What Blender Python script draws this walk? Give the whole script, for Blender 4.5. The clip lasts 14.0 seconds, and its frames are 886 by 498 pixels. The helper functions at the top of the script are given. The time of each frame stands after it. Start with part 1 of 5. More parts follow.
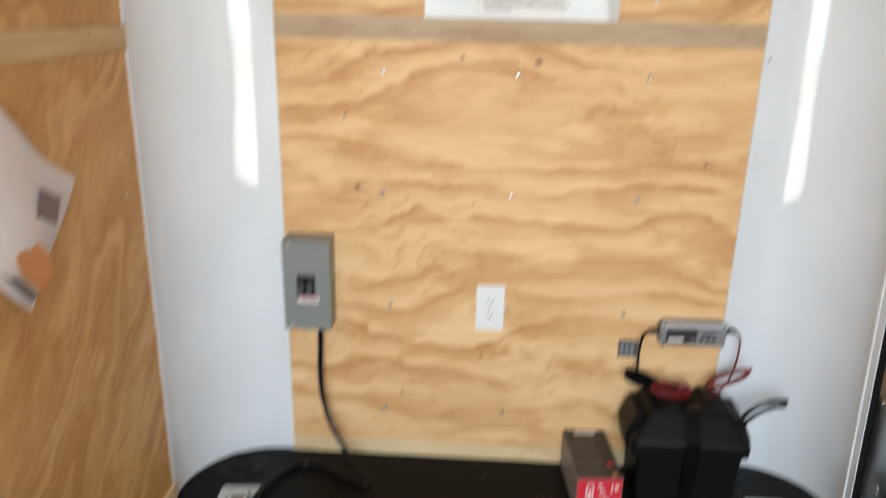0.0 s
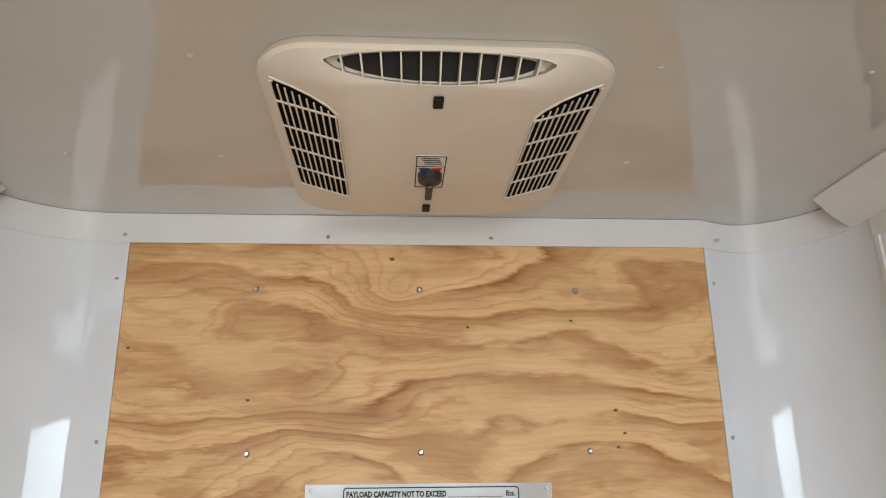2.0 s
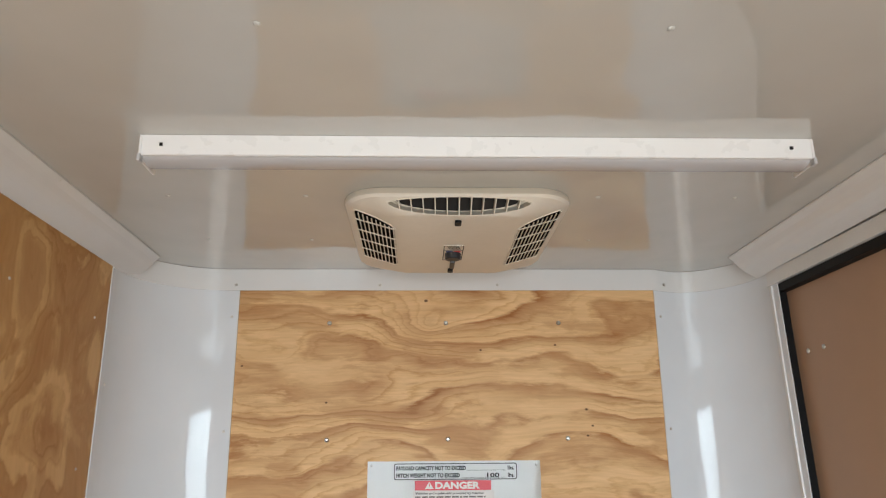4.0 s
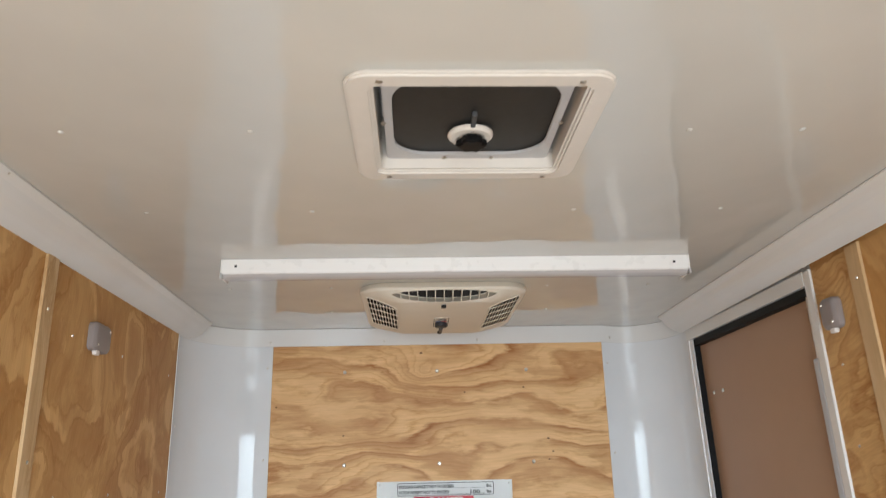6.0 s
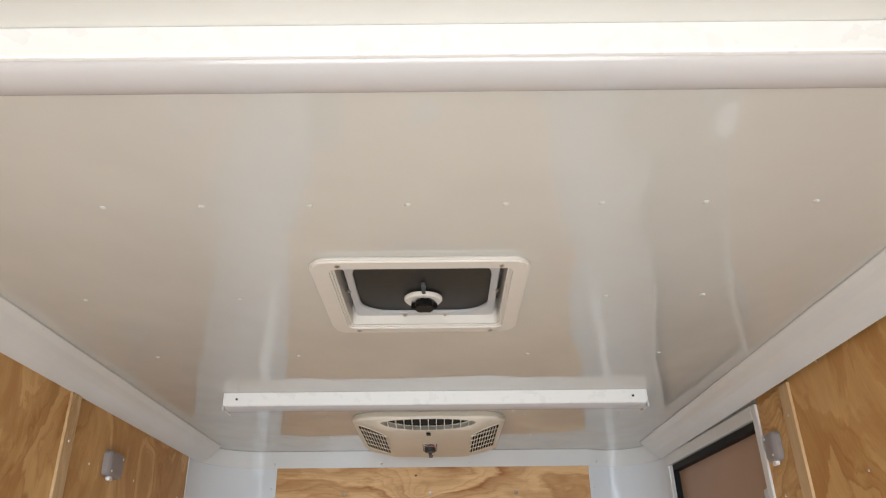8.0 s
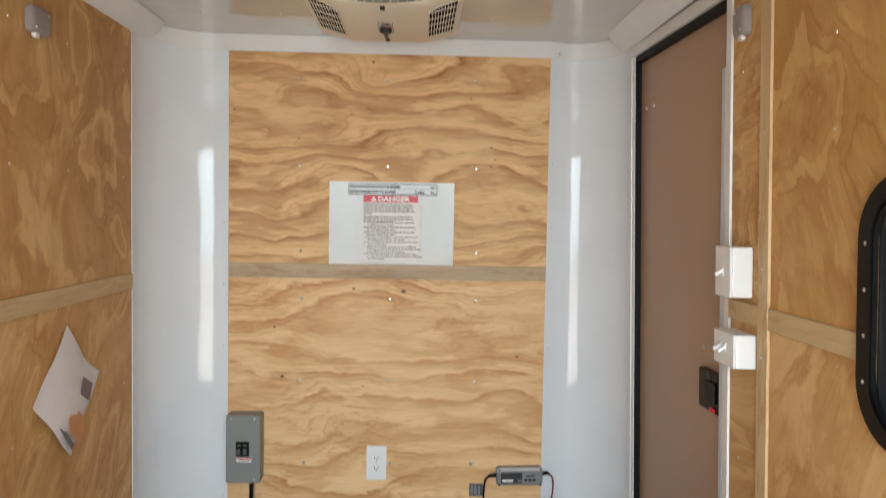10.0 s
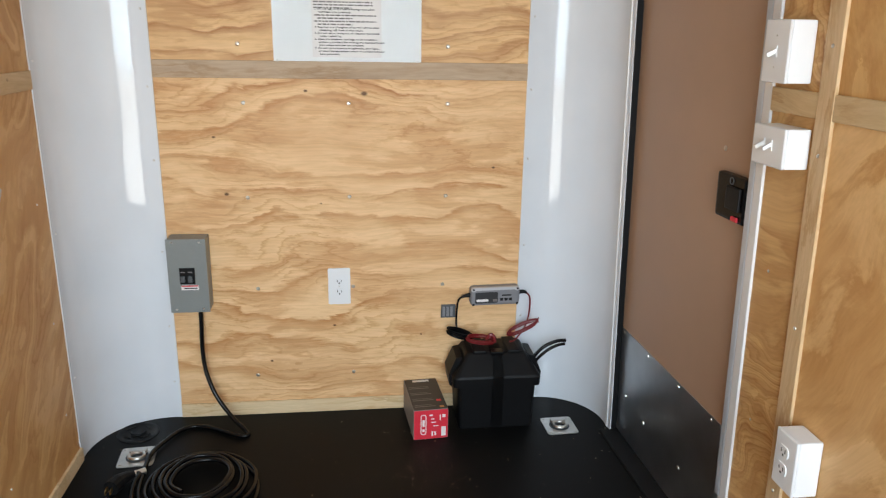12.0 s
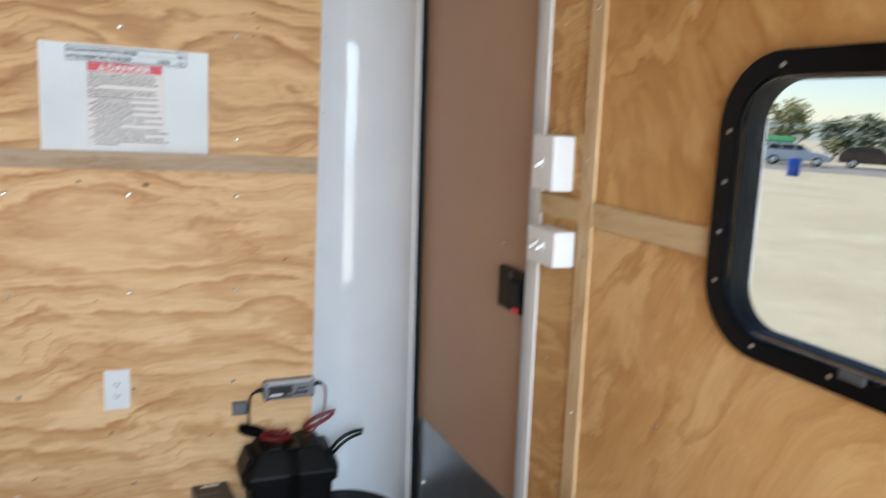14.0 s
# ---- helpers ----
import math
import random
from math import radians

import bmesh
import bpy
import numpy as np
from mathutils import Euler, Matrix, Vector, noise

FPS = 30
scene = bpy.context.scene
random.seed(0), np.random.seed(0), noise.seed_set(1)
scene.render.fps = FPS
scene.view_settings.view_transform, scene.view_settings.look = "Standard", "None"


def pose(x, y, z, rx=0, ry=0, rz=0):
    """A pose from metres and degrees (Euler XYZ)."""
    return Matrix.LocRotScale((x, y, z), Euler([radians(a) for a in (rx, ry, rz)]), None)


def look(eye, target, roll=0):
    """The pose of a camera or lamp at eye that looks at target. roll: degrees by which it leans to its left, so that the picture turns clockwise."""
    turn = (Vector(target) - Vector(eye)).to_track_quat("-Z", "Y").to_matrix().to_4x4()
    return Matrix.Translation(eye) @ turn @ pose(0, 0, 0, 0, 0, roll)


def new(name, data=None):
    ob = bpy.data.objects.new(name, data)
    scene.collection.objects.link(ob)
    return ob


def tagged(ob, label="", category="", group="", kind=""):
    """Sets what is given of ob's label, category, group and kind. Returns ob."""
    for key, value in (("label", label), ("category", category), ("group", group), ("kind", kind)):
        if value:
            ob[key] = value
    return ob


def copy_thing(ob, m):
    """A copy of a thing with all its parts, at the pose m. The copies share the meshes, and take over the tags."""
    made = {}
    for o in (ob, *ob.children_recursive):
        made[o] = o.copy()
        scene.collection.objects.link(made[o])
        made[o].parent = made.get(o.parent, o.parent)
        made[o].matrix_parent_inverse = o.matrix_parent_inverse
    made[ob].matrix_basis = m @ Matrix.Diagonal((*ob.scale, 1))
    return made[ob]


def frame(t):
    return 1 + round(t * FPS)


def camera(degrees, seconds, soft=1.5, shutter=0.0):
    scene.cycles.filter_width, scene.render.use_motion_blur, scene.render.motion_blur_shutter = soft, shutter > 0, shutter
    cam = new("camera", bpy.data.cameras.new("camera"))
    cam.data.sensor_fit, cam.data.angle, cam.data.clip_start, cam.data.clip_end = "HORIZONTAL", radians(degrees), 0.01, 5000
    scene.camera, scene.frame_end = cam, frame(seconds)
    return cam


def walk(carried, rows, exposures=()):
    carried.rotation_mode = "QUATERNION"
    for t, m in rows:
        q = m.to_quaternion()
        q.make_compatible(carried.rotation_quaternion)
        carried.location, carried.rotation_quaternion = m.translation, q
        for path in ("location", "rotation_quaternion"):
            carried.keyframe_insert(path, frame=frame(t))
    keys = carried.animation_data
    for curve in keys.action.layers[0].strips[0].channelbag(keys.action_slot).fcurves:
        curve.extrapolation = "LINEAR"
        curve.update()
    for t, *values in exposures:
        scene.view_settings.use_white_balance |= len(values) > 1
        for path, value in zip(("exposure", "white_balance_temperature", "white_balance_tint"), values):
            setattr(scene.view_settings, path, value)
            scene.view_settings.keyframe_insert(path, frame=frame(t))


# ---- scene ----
cam = camera(61.5, 14.0, soft=1.1, shutter=0.4)
PATH = [
    (0, (-0.064, -1.917, 1.287), (-0.168, -0.022, 0.656), 1.2),
    (0.3, (-0.096, -1.83, 1.414), (-0.041, 0.143, 1.09), 0.5),
    (0.5, (-0.083, -1.781, 1.472), (-0.011, 0.215, 1.366), -0.6),
    (1, (-0.066, -1.645, 1.542), (0.043, 0.328, 1.857), -0.2),
    (1.5, (-0.048, -1.545, 1.57), (0.06, 0.384, 2.088), -0.4),
    (2, (-0.059, -1.499, 1.569), (0.068, 0.407, 2.162), -0.6),
    (2.5, (-0.042, -1.605, 1.572), (0.063, 0.3, 2.17), -0.2),
    (3, (-0.052, -1.739, 1.576), (0.031, 0.166, 2.181), -0.2),
    (3.2, (-0.068, -1.812, 1.57), (0.014, 0.092, 2.175), -0.3),
    (5.3, (-0.11, -2.575, 1.544), (-0.065, -0.63, 2.007), -0.6),
    (5.5, (-0.118, -2.628, 1.558), (-0.048, -0.691, 2.05), -0.9),
    (6, (-0.092, -2.727, 1.573), (-0.011, -0.817, 2.16), -1.3),
    (6.5, (-0.035, -2.835, 1.585), (0.019, -0.955, 2.263), -1.4),
    (7, (-0.005, -2.941, 1.589), (0.017, -1.118, 2.412), -1.1),
    (7.2, (0.001, -2.986, 1.586), (0.011, -1.189, 2.463), -0.9),
    (9.3, (0.106, -2.925, 1.521), (0.122, -0.965, 1.918), 0.1),
    (9.5, (0.097, -2.896, 1.498), (0.141, -0.909, 1.721), 0.5),
    (10, (0.111, -2.841, 1.449), (0.179, -0.844, 1.353), 1.0),
    (10.5, (0.117, -2.821, 1.413), (0.195, -0.836, 1.179), 0.8),
    (11, (0.088, -2.741, 1.37), (0.174, -0.778, 0.998), 0.7),
    (11.5, (0.047, -2.585, 1.355), (0.193, -0.652, 0.863), 1.1),
    (12, (0.011, -2.502, 1.349), (0.254, -0.597, 0.787), 1.0),
    (12.5, (0.008, -2.49, 1.345), (0.321, -0.601, 0.766), 0.9),
    (13, (0.008, -2.486, 1.343), (0.375, -0.604, 0.775), 1.0),
    (13.5, (0.011, -2.483, 1.35), (0.461, -0.611, 0.808), 1.7),
    (14, (0.004, -2.507, 1.406), (0.784, -0.698, 1.059), 3.2),
]
EXPOSURES = [(0.0, 0.37, 6800, 10), (0.5, -0.22, 7000, 10), (1.0, -0.12, 7000, 10), (1.5, 0.03, 6700, 10), (2.5, -0.01, 6500, 10), (3.0, -0.07, 6450, 10), (5.5, 0.0, 6650, 10), (6.0, -0.05, 6400, 10), (6.5, -0.06, 6100, 10), (7.0, -0.23, 6050, 10),
             (9.5, 0.02, 6800, 10), (10.0, -0.06, 6800, 10), (10.5, -0.04, 6600, 10), (11.0, 0.05, 6450, 10), (12.0, 0.18, 6500, 10), (13.0, 0.20, 6600, 10), (13.5, 0.16, 6600, 10), (14.0, 0.08, 6150, 10)]
walk(cam, [(t, look(eye, target, roll)) for t, eye, target, roll in PATH], EXPOSURES)
SKY, SUN, REAR_SKY, REAR_GROUND = 0.15, 5.0, 25.5, 22.8

# ---- world and light ----
world = bpy.data.worlds.new("sky")
scene.world = world
world.use_nodes = True
_wn = world.node_tree.nodes
_sky = _wn.new("ShaderNodeTexSky")
_sky.sky_type = "NISHITA"
_sky.sun_disc = False
_sky.sun_elevation = radians(55)
_sky.sun_rotation = 0.0
_sky.air_density, _sky.dust_density = 1.0, 0.3
_wn["Background"].inputs["Strength"].default_value = SKY
world.node_tree.links.new(_sky.outputs["Color"], _wn["Background"].inputs["Color"])

sun = new("sun", bpy.data.lights.new("sun", "SUN"))
sun.data.energy, sun.data.angle, sun.data.color = SUN, radians(0.5), (1.0, 0.95, 0.86)
sun.matrix_basis = look((-0.5, 38, 55), (0, 0, 0))

# daylight that enters by the open rear doorway: sky from above, sunlit ground from below
for _name, _z, _aim, _power, _tint, _open, _tall in (("rear_sky_light", 1.47, 0.36, REAR_SKY, (0.72, 0.875, 1.0), 96, 1.05), ("rear_ground_light", 0.52, 2.45, REAR_GROUND, (1.0, 0.98, 0.94), 112, 1.25)):
    rear = new(_name, bpy.data.lights.new(_name, "AREA"))
    rear.data.shape, rear.data.size, rear.data.size_y = "RECTANGLE", 1.56, _tall
    rear.data.energy, rear.data.color = _power, _tint
    rear.data.spread = radians(_open)
    rear.matrix_basis = look((0.016, -3.66, _z), (0.016, -1.6, _aim))

# ---- materials ----
def nodes_of(name):
    m = bpy.data.materials.new(name)
    m.use_nodes = True
    return m, m.node_tree.nodes, m.node_tree.links, m.node_tree.nodes["Principled BSDF"]


def coords(n, l, scale=(1, 1, 1), rot=(0, 0, 0), shift=(0, 0, 0)):
    tc, mp = n.new("ShaderNodeTexCoord"), n.new("ShaderNodeMapping")
    mp.inputs["Scale"].default_value = scale
    mp.inputs["Rotation"].default_value = [radians(a) for a in rot]
    mp.inputs["Location"].default_value = shift
    l.new(tc.outputs["Object"], mp.inputs["Vector"])
    return mp.outputs["Vector"]


def noise_tex(n, l, vec, scale, detail=3.0, rough=0.5, distort=0.0):
    t = n.new("ShaderNodeTexNoise")
    t.inputs["Scale"].default_value, t.inputs["Detail"].default_value = scale, detail
    t.inputs["Roughness"].default_value, t.inputs["Distortion"].default_value = rough, distort
    l.new(vec, t.inputs["Vector"])
    return t.outputs["Fac"]


def ramp(n, l, fac, stops):
    r = n.new("ShaderNodeValToRGB")
    e = r.color_ramp.elements
    while len(e) < len(stops):
        e.new(0.5)
    for k, (p, c) in zip(e, stops):
        k.position = p
        k.color = (*c, 1) if len(c) == 3 else c
    l.new(fac, r.inputs["Fac"])
    return r.outputs["Color"]


def calc(n, l, op, a, b=None, c=None):
    m = n.new("ShaderNodeMath")
    m.operation = op
    for i, v in enumerate((a, b, c)):
        if v is None:
            continue
        if isinstance(v, (int, float)):
            m.inputs[i].default_value = v
        else:
            l.new(v, m.inputs[i])
    return m.outputs[0]


def blend(n, l, fac, a, b, mode="MIX"):
    m = n.new("ShaderNodeMix")
    m.data_type, m.blend_type = "RGBA", mode
    for sock, v in ((m.inputs["Factor"], fac), (m.inputs["A"], a), (m.inputs["B"], b)):
        if isinstance(v, (int, float)):
            sock.default_value = v
        elif isinstance(v, tuple):
            sock.default_value = (*v, 1)
        else:
            l.new(v, sock)
    return m.outputs["Result"]


def bump(n, l, height, strength, distance, bsdf):
    b = n.new("ShaderNodeBump")
    b.inputs["Strength"].default_value, b.inputs["Distance"].default_value = strength, distance
    l.new(height, b.inputs["Height"])
    l.new(b.outputs["Normal"], bsdf.inputs["Normal"])


def plain(name, col, rough=0.5, metal=0.0, var=0.12, scale=30.0, bumps=0.15, dist=0.0006, spec=0.5, coat=0.0):
    """A surface with mottling at two scales, uneven gloss and fine relief."""
    m, n, l, b = nodes_of(name)
    v = coords(n, l)
    big, fine = noise_tex(n, l, v, scale * 0.15, 3), noise_tex(n, l, v, scale, 4)
    mixed = calc(n, l, "ADD", calc(n, l, "MULTIPLY", big, 0.6), calc(n, l, "MULTIPLY", fine, 0.4))
    lo, hi = tuple(c * (1 - var) for c in col), tuple(min(1, c * (1 + var)) for c in col)
    l.new(ramp(n, l, mixed, [(0.3, lo), (0.7, hi)]), b.inputs["Base Color"])
    r = calc(n, l, "MULTIPLY_ADD", fine, 0.25 * rough, rough * 0.875)
    l.new(r, b.inputs["Roughness"])
    b.inputs["Metallic"].default_value = metal
    b.inputs["Specular IOR Level"].default_value = spec
    b.inputs["Coat Weight"].default_value = coat
    if bumps:
        bump(n, l, fine, bumps, dist, b)
    return m


def plywood(name, rot, shift, light=(0.74, 0.465, 0.215), dark=(0.36, 0.155, 0.047), rings=7.5, along=0.62, across=3.9, eyes=(), swirl=0.22, pale_lines=False, jag=0.55, strong=0.85, rise=None, knots=()):
    """Rotary-cut softwood veneer: contour bands stretched along the grain, fine fibres, specks. rot turns the grain onto local x."""
    m, n, l, b = nodes_of(name)
    p = coords(n, l, (1, 1, 1), rot, shift)
    warp = n.new("ShaderNodeTexNoise")
    warp.inputs["Scale"].default_value, warp.inputs["Detail"].default_value = 2.2, 2.0
    l.new(p, warp.inputs["Vector"])
    wsub, wmul, wadd = n.new("ShaderNodeVectorMath"), n.new("ShaderNodeVectorMath"), n.new("ShaderNodeVectorMath")
    wsub.operation, wmul.operation, wadd.operation = "SUBTRACT", "MULTIPLY", "ADD"
    wsub.inputs[1].default_value, wmul.inputs[1].default_value = (0.5, 0.5, 0.5), (swirl, swirl * 0.5, swirl * 0.5)
    l.new(warp.outputs["Color"], wsub.inputs[0])
    l.new(wsub.outputs[0], wmul.inputs[0])
    l.new(p, wadd.inputs[0])
    l.new(wmul.outputs[0], wadd.inputs[1])
    st = n.new("ShaderNodeMapping")
    st.inputs["Scale"].default_value = (along, across, across)
    l.new(wadd.outputs[0], st.inputs["Vector"])
    field = noise_tex(n, l, st.outputs["Vector"], 1.0, 3.5, 0.42)
    fe = n.new("ShaderNodeMapping")
    fe.inputs["Scale"].default_value = (15, 32, 32) if pale_lines else (9, 42, 42)
    l.new(wadd.outputs[0], fe.inputs["Vector"])
    feather = noise_tex(n, l, fe.outputs["Vector"], 1.0, 4.0, 0.68)
    if rise:
        # flat-sawn veneer: growth rings run level and only waver
        tz, sep = n.new("ShaderNodeTexCoord"), n.new("ShaderNodeSeparateXYZ")
        l.new(tz.outputs["Object"], sep.inputs[0])
        spread = noise_tex(n, l, coords(n, l, (0.5, 1, 5.0), (0, 0, 0), shift), 1.0, 1.0)
        field = calc(n, l, "MULTIPLY_ADD", field, rise, calc(n, l, "MULTIPLY_ADD", spread, 0.16, sep.outputs["Z"]))
    field = calc(n, l, "MULTIPLY_ADD", feather, jag / rings, field)
    for ex, ez, amp, size in eyes:
        d = n.new("ShaderNodeVectorMath")
        d.operation = "DISTANCE"
        flat = n.new("ShaderNodeVectorMath")
        flat.operation = "MULTIPLY"
        tc = n.new("ShaderNodeTexCoord")
        flat.inputs[1].default_value = (0.75, 0, 1)
        l.new(tc.outputs["Object"], flat.inputs[0])
        l.new(flat.outputs[0], d.inputs[0])
        d.inputs[1].default_value = (ex * 0.75, 0, ez)
        g = calc(n, l, "EXPONENT", calc(n, l, "MULTIPLY", calc(n, l, "POWER", calc(n, l, "DIVIDE", d.outputs["Value"], size), 1.3), -1.0))
        field = calc(n, l, "MULTIPLY_ADD", g, amp, field)
    ring = calc(n, l, "FRACT", calc(n, l, "MULTIPLY", field, rings))
    fine = calc(n, l, "FRACT", calc(n, l, "MULTIPLY", field, rings * 3.3))
    mix_of = lambda k: tuple((1 - k) * a + k * c for a, c in zip(light, dark))
    if pale_lines:
        col = ramp(n, l, ring, [(0.0, mix_of(0.30)), (0.22, mix_of(0.58)), (0.55, mix_of(0.85)), (0.68, mix_of(0.60)), (0.76, mix_of(0.08)), (0.92, light)])
    else:
        col = ramp(n, l, ring, [(0.0, light), (0.30, mix_of(0.05)), (0.52, mix_of(0.34)), (0.74, mix_of(0.66)), (0.90, dark), (0.99, mix_of(0.12))])
    fade = noise_tex(n, l, p, 3.4, 3.0, 0.55)
    col = blend(n, l, ramp(n, l, fade, [(0.40, (1.0 - strong,) * 3), (0.62, (0.9 - 0.4 * strong,) * 3)]), col, mix_of(0.45 if pale_lines else 0.24))
    bl = n.new("ShaderNodeMapping")
    bl.inputs["Scale"].default_value = (4.0, 6.0, 6.0) if pale_lines else (2.6, 9.0, 9.0)
    l.new(wadd.outputs[0], bl.inputs["Vector"])
    blotch = calc(n, l, "MULTIPLY_ADD", calc(n, l, "SUBTRACT", feather, 0.5), 0.30, noise_tex(n, l, bl.outputs["Vector"], 1.0, 3.5, 0.55))
    col = blend(n, l, ramp(n, l, blotch, [(0.54, (0, 0, 0)), (0.60, (0.62, 0.62, 0.62))]), col, mix_of(0.66))
    col = blend(n, l, ramp(n, l, blotch, [(0.38, (0.75, 0.75, 0.75)), (0.45, (0, 0, 0))]), col, mix_of(0.22 if pale_lines else 0.05))
    lines = ramp(n, l, fine, [(0.0, (1, 1, 1)), (0.60, (0.97, 0.95, 0.92)), (0.88, (0.80, 0.70, 0.58)), (1.0, (1, 1, 1))])
    where = noise_tex(n, l, wadd.outputs[0], 2.4, 2.0)
    col = blend(n, l, ramp(n, l, where, [(0.40, (0, 0, 0)), (0.55, (0.95, 0.95, 0.95))]), col, blend(n, l, 1.0, col, lines, "MULTIPLY"))
    sm = n.new("ShaderNodeMapping")
    sm.inputs["Scale"].default_value = (0.9, 20, 20)
    l.new(wadd.outputs[0], sm.inputs["Vector"])
    streak = noise_tex(n, l, sm.outputs["Vector"], 1.0, 4.0, 0.55)
    patch = noise_tex(n, l, p, 2.1, 3.0)
    soft = mix_of(0.5 if pale_lines else 0.16)
    col = blend(n, l, ramp(n, l, patch, [(0.50, (0.0, 0.0, 0.0)), (0.72, (0.5, 0.5, 0.5))]), col, soft)
    col = blend(n, l, 0.30, col, ramp(n, l, streak, [(0.36, (0.78, 0.67, 0.54)), (0.55, (1.0, 1.0, 1.0))]), "MULTIPLY")
    fm = n.new("ShaderNodeMapping")
    fm.inputs["Scale"].default_value = (6, 150, 150)
    l.new(wadd.outputs[0], fm.inputs["Vector"])
    fibre = noise_tex(n, l, fm.outputs["Vector"], 1.0, 3.0, 0.6)
    col = blend(n, l, 0.22 if pale_lines else 0.34, col, ramp(n, l, fibre, [(0.3, (0.62, 0.55, 0.48)), (0.65, (1.0, 1.0, 1.0))]), "MULTIPLY")
    vo = n.new("ShaderNodeTexVoronoi")
    vo.inputs["Scale"].default_value = 5.5
    l.new(p, vo.inputs["Vector"])
    speck = ramp(n, l, vo.outputs["Distance"], [(0.018, (1, 1, 1)), (0.032, (0, 0, 0))])
    sp2 = calc(n, l, "MULTIPLY", speck, ramp(n, l, noise_tex(n, l, p, 2.6, 1.0), [(0.44, (0, 0, 0)), (0.50, (0.85, 0.85, 0.85))]))
    col = blend(n, l, sp2, col, (0.10, 0.045, 0.02))
    for kx, kz, size in knots:
        d = n.new("ShaderNodeVectorMath")
        d.operation = "DISTANCE"
        flat, tc = n.new("ShaderNodeVectorMath"), n.new("ShaderNodeTexCoord")
        flat.operation = "MULTIPLY"
        flat.inputs[1].default_value = (0.7, 0, 1)
        l.new(tc.outputs["Object"], flat.inputs[0])
        l.new(flat.outputs[0], d.inputs[0])
        d.inputs[1].default_value = (kx * 0.7, 0, kz)
        near = calc(n, l, "MULTIPLY_ADD", calc(n, l, "SUBTRACT", fibre, 0.5), 0.5 * size, d.outputs["Value"])
        col = blend(n, l, ramp(n, l, calc(n, l, "DIVIDE", near, size * 2), [(0.20, (0.9, 0.9, 0.9)), (0.42, (0, 0, 0))]), col, (0.085, 0.036, 0.015))
    l.new(col, b.inputs["Base Color"])
    l.new(calc(n, l, "MULTIPLY_ADD", ring, -0.12, 0.56), b.inputs["Roughness"])
    b.inputs["Specular IOR Level"].default_value = 0.22
    bump(n, l, fibre, 0.16, 0.0008, b)
    return m


def gloss_sheet(name, col, rough, wave, distance, stretch, ior=1.46, fine=0.0, ripple=0.0):
    """Glossy painted sheet with the slow waviness of thin panels."""
    m, n, l, b = nodes_of(name)
    v = coords(n, l, stretch)
    slow, grime = noise_tex(n, l, v, 1.6, 2.0, 0.35), noise_tex(n, l, coords(n, l), 5.0, 4)
    l.new(ramp(n, l, grime, [(0.3, tuple(c * 0.95 for c in col)), (0.65, col)]), b.inputs["Base Color"])
    l.new(calc(n, l, "MULTIPLY_ADD", grime, 0.03, rough), b.inputs["Roughness"])
    if fine:
        slow = calc(n, l, "MULTIPLY_ADD", noise_tex(n, l, v, 4.5, 1.5, 0.3), fine, slow)
    if ripple:
        slow = calc(n, l, "MULTIPLY_ADD", noise_tex(n, l, coords(n, l, (9, 9, 0.55)), 1.6, 2.0, 0.4), ripple, slow)
    b.inputs["IOR"].default_value = ior
    bump(n, l, slow, wave, distance, b)
    return m


FRONT_PLY = plywood("front_plywood", (90, 0, 0), (0.3, 0.2, 0.0), light=(0.83, 0.565, 0.30), dark=(0.40, 0.172, 0.053), rings=10.0, along=2.1, across=4.3, swirl=0.16, strong=1.0, jag=0.45, rise=0.46,
                    eyes=((-0.055, 1.945, 0.11, 0.050), (-0.05, 1.90, 0.05, 0.15)), knots=((-0.066, 2.012, 0.006), (0.305, 1.882, 0.004), (0.385, 1.700, 0.005), (0.40, 1.655, 0.004), (0.385, 1.628, 0.004), (-0.345, 1.722, 0.004), (-0.585, 1.825, 0.004), (0.09, 1.868, 0.004)))
LOWER_PLY = plywood("lower_front_plywood", (90, 0, 0), (3.1, 1.7, 0.5), light=(0.85, 0.585, 0.325), dark=(0.52, 0.240, 0.080), rings=9.5, along=2.4, across=4.4, swirl=0.16, strong=0.9, jag=0.6, rise=0.42,
                    knots=((0.06, 1.148, 0.011), (-0.13, 1.155, 0.006), (-0.40, 0.815, 0.008), (-0.43, 1.005, 0.006), (-0.09, 0.78, 0.004), (0.50, 0.90, 0.006), (-0.055, 0.335, 0.006), (-0.28, 0.205, 0.006), (0.255, 0.29, 0.004)))
LEFT_PLY = plywood("left_wall_plywood", (0, 90, 0), (0.4, 0.9, 2.3), rings=4.8, along=2.4, across=3.2, swirl=0.55, pale_lines=True, light=(0.75, 0.49, 0.225), dark=(0.42, 0.20, 0.058), strong=1.0, jag=0.35)
LEFT_LOW = plywood("left_lower_plywood", (35, 90, 0), (5.4, 2.9, 2.3), rings=9.0, along=0.9, across=3.2, swirl=0.40, pale_lines=True, light=(0.74, 0.48, 0.22), dark=(0.46, 0.22, 0.066), strong=0.85, jag=0.5)
RIGHT_PLY = plywood("right_wall_plywood", (20, 90, 0), (1.9, 4.1, 0.3), rings=4.6, along=2.2, across=3.2, swirl=0.55, pale_lines=True, light=(0.70, 0.44, 0.185), dark=(0.42, 0.190, 0.048), strong=0.95, jag=0.42)
RIGHT_LOW = plywood("right_lower_plywood", (-30, 90, 0), (2.9, 0.7, 1.3), rings=4.5, along=1.0, across=2.4, swirl=0.50, pale_lines=True, light=(0.77, 0.51, 0.245), dark=(0.54, 0.28, 0.093), strong=0.8, jag=0.22)
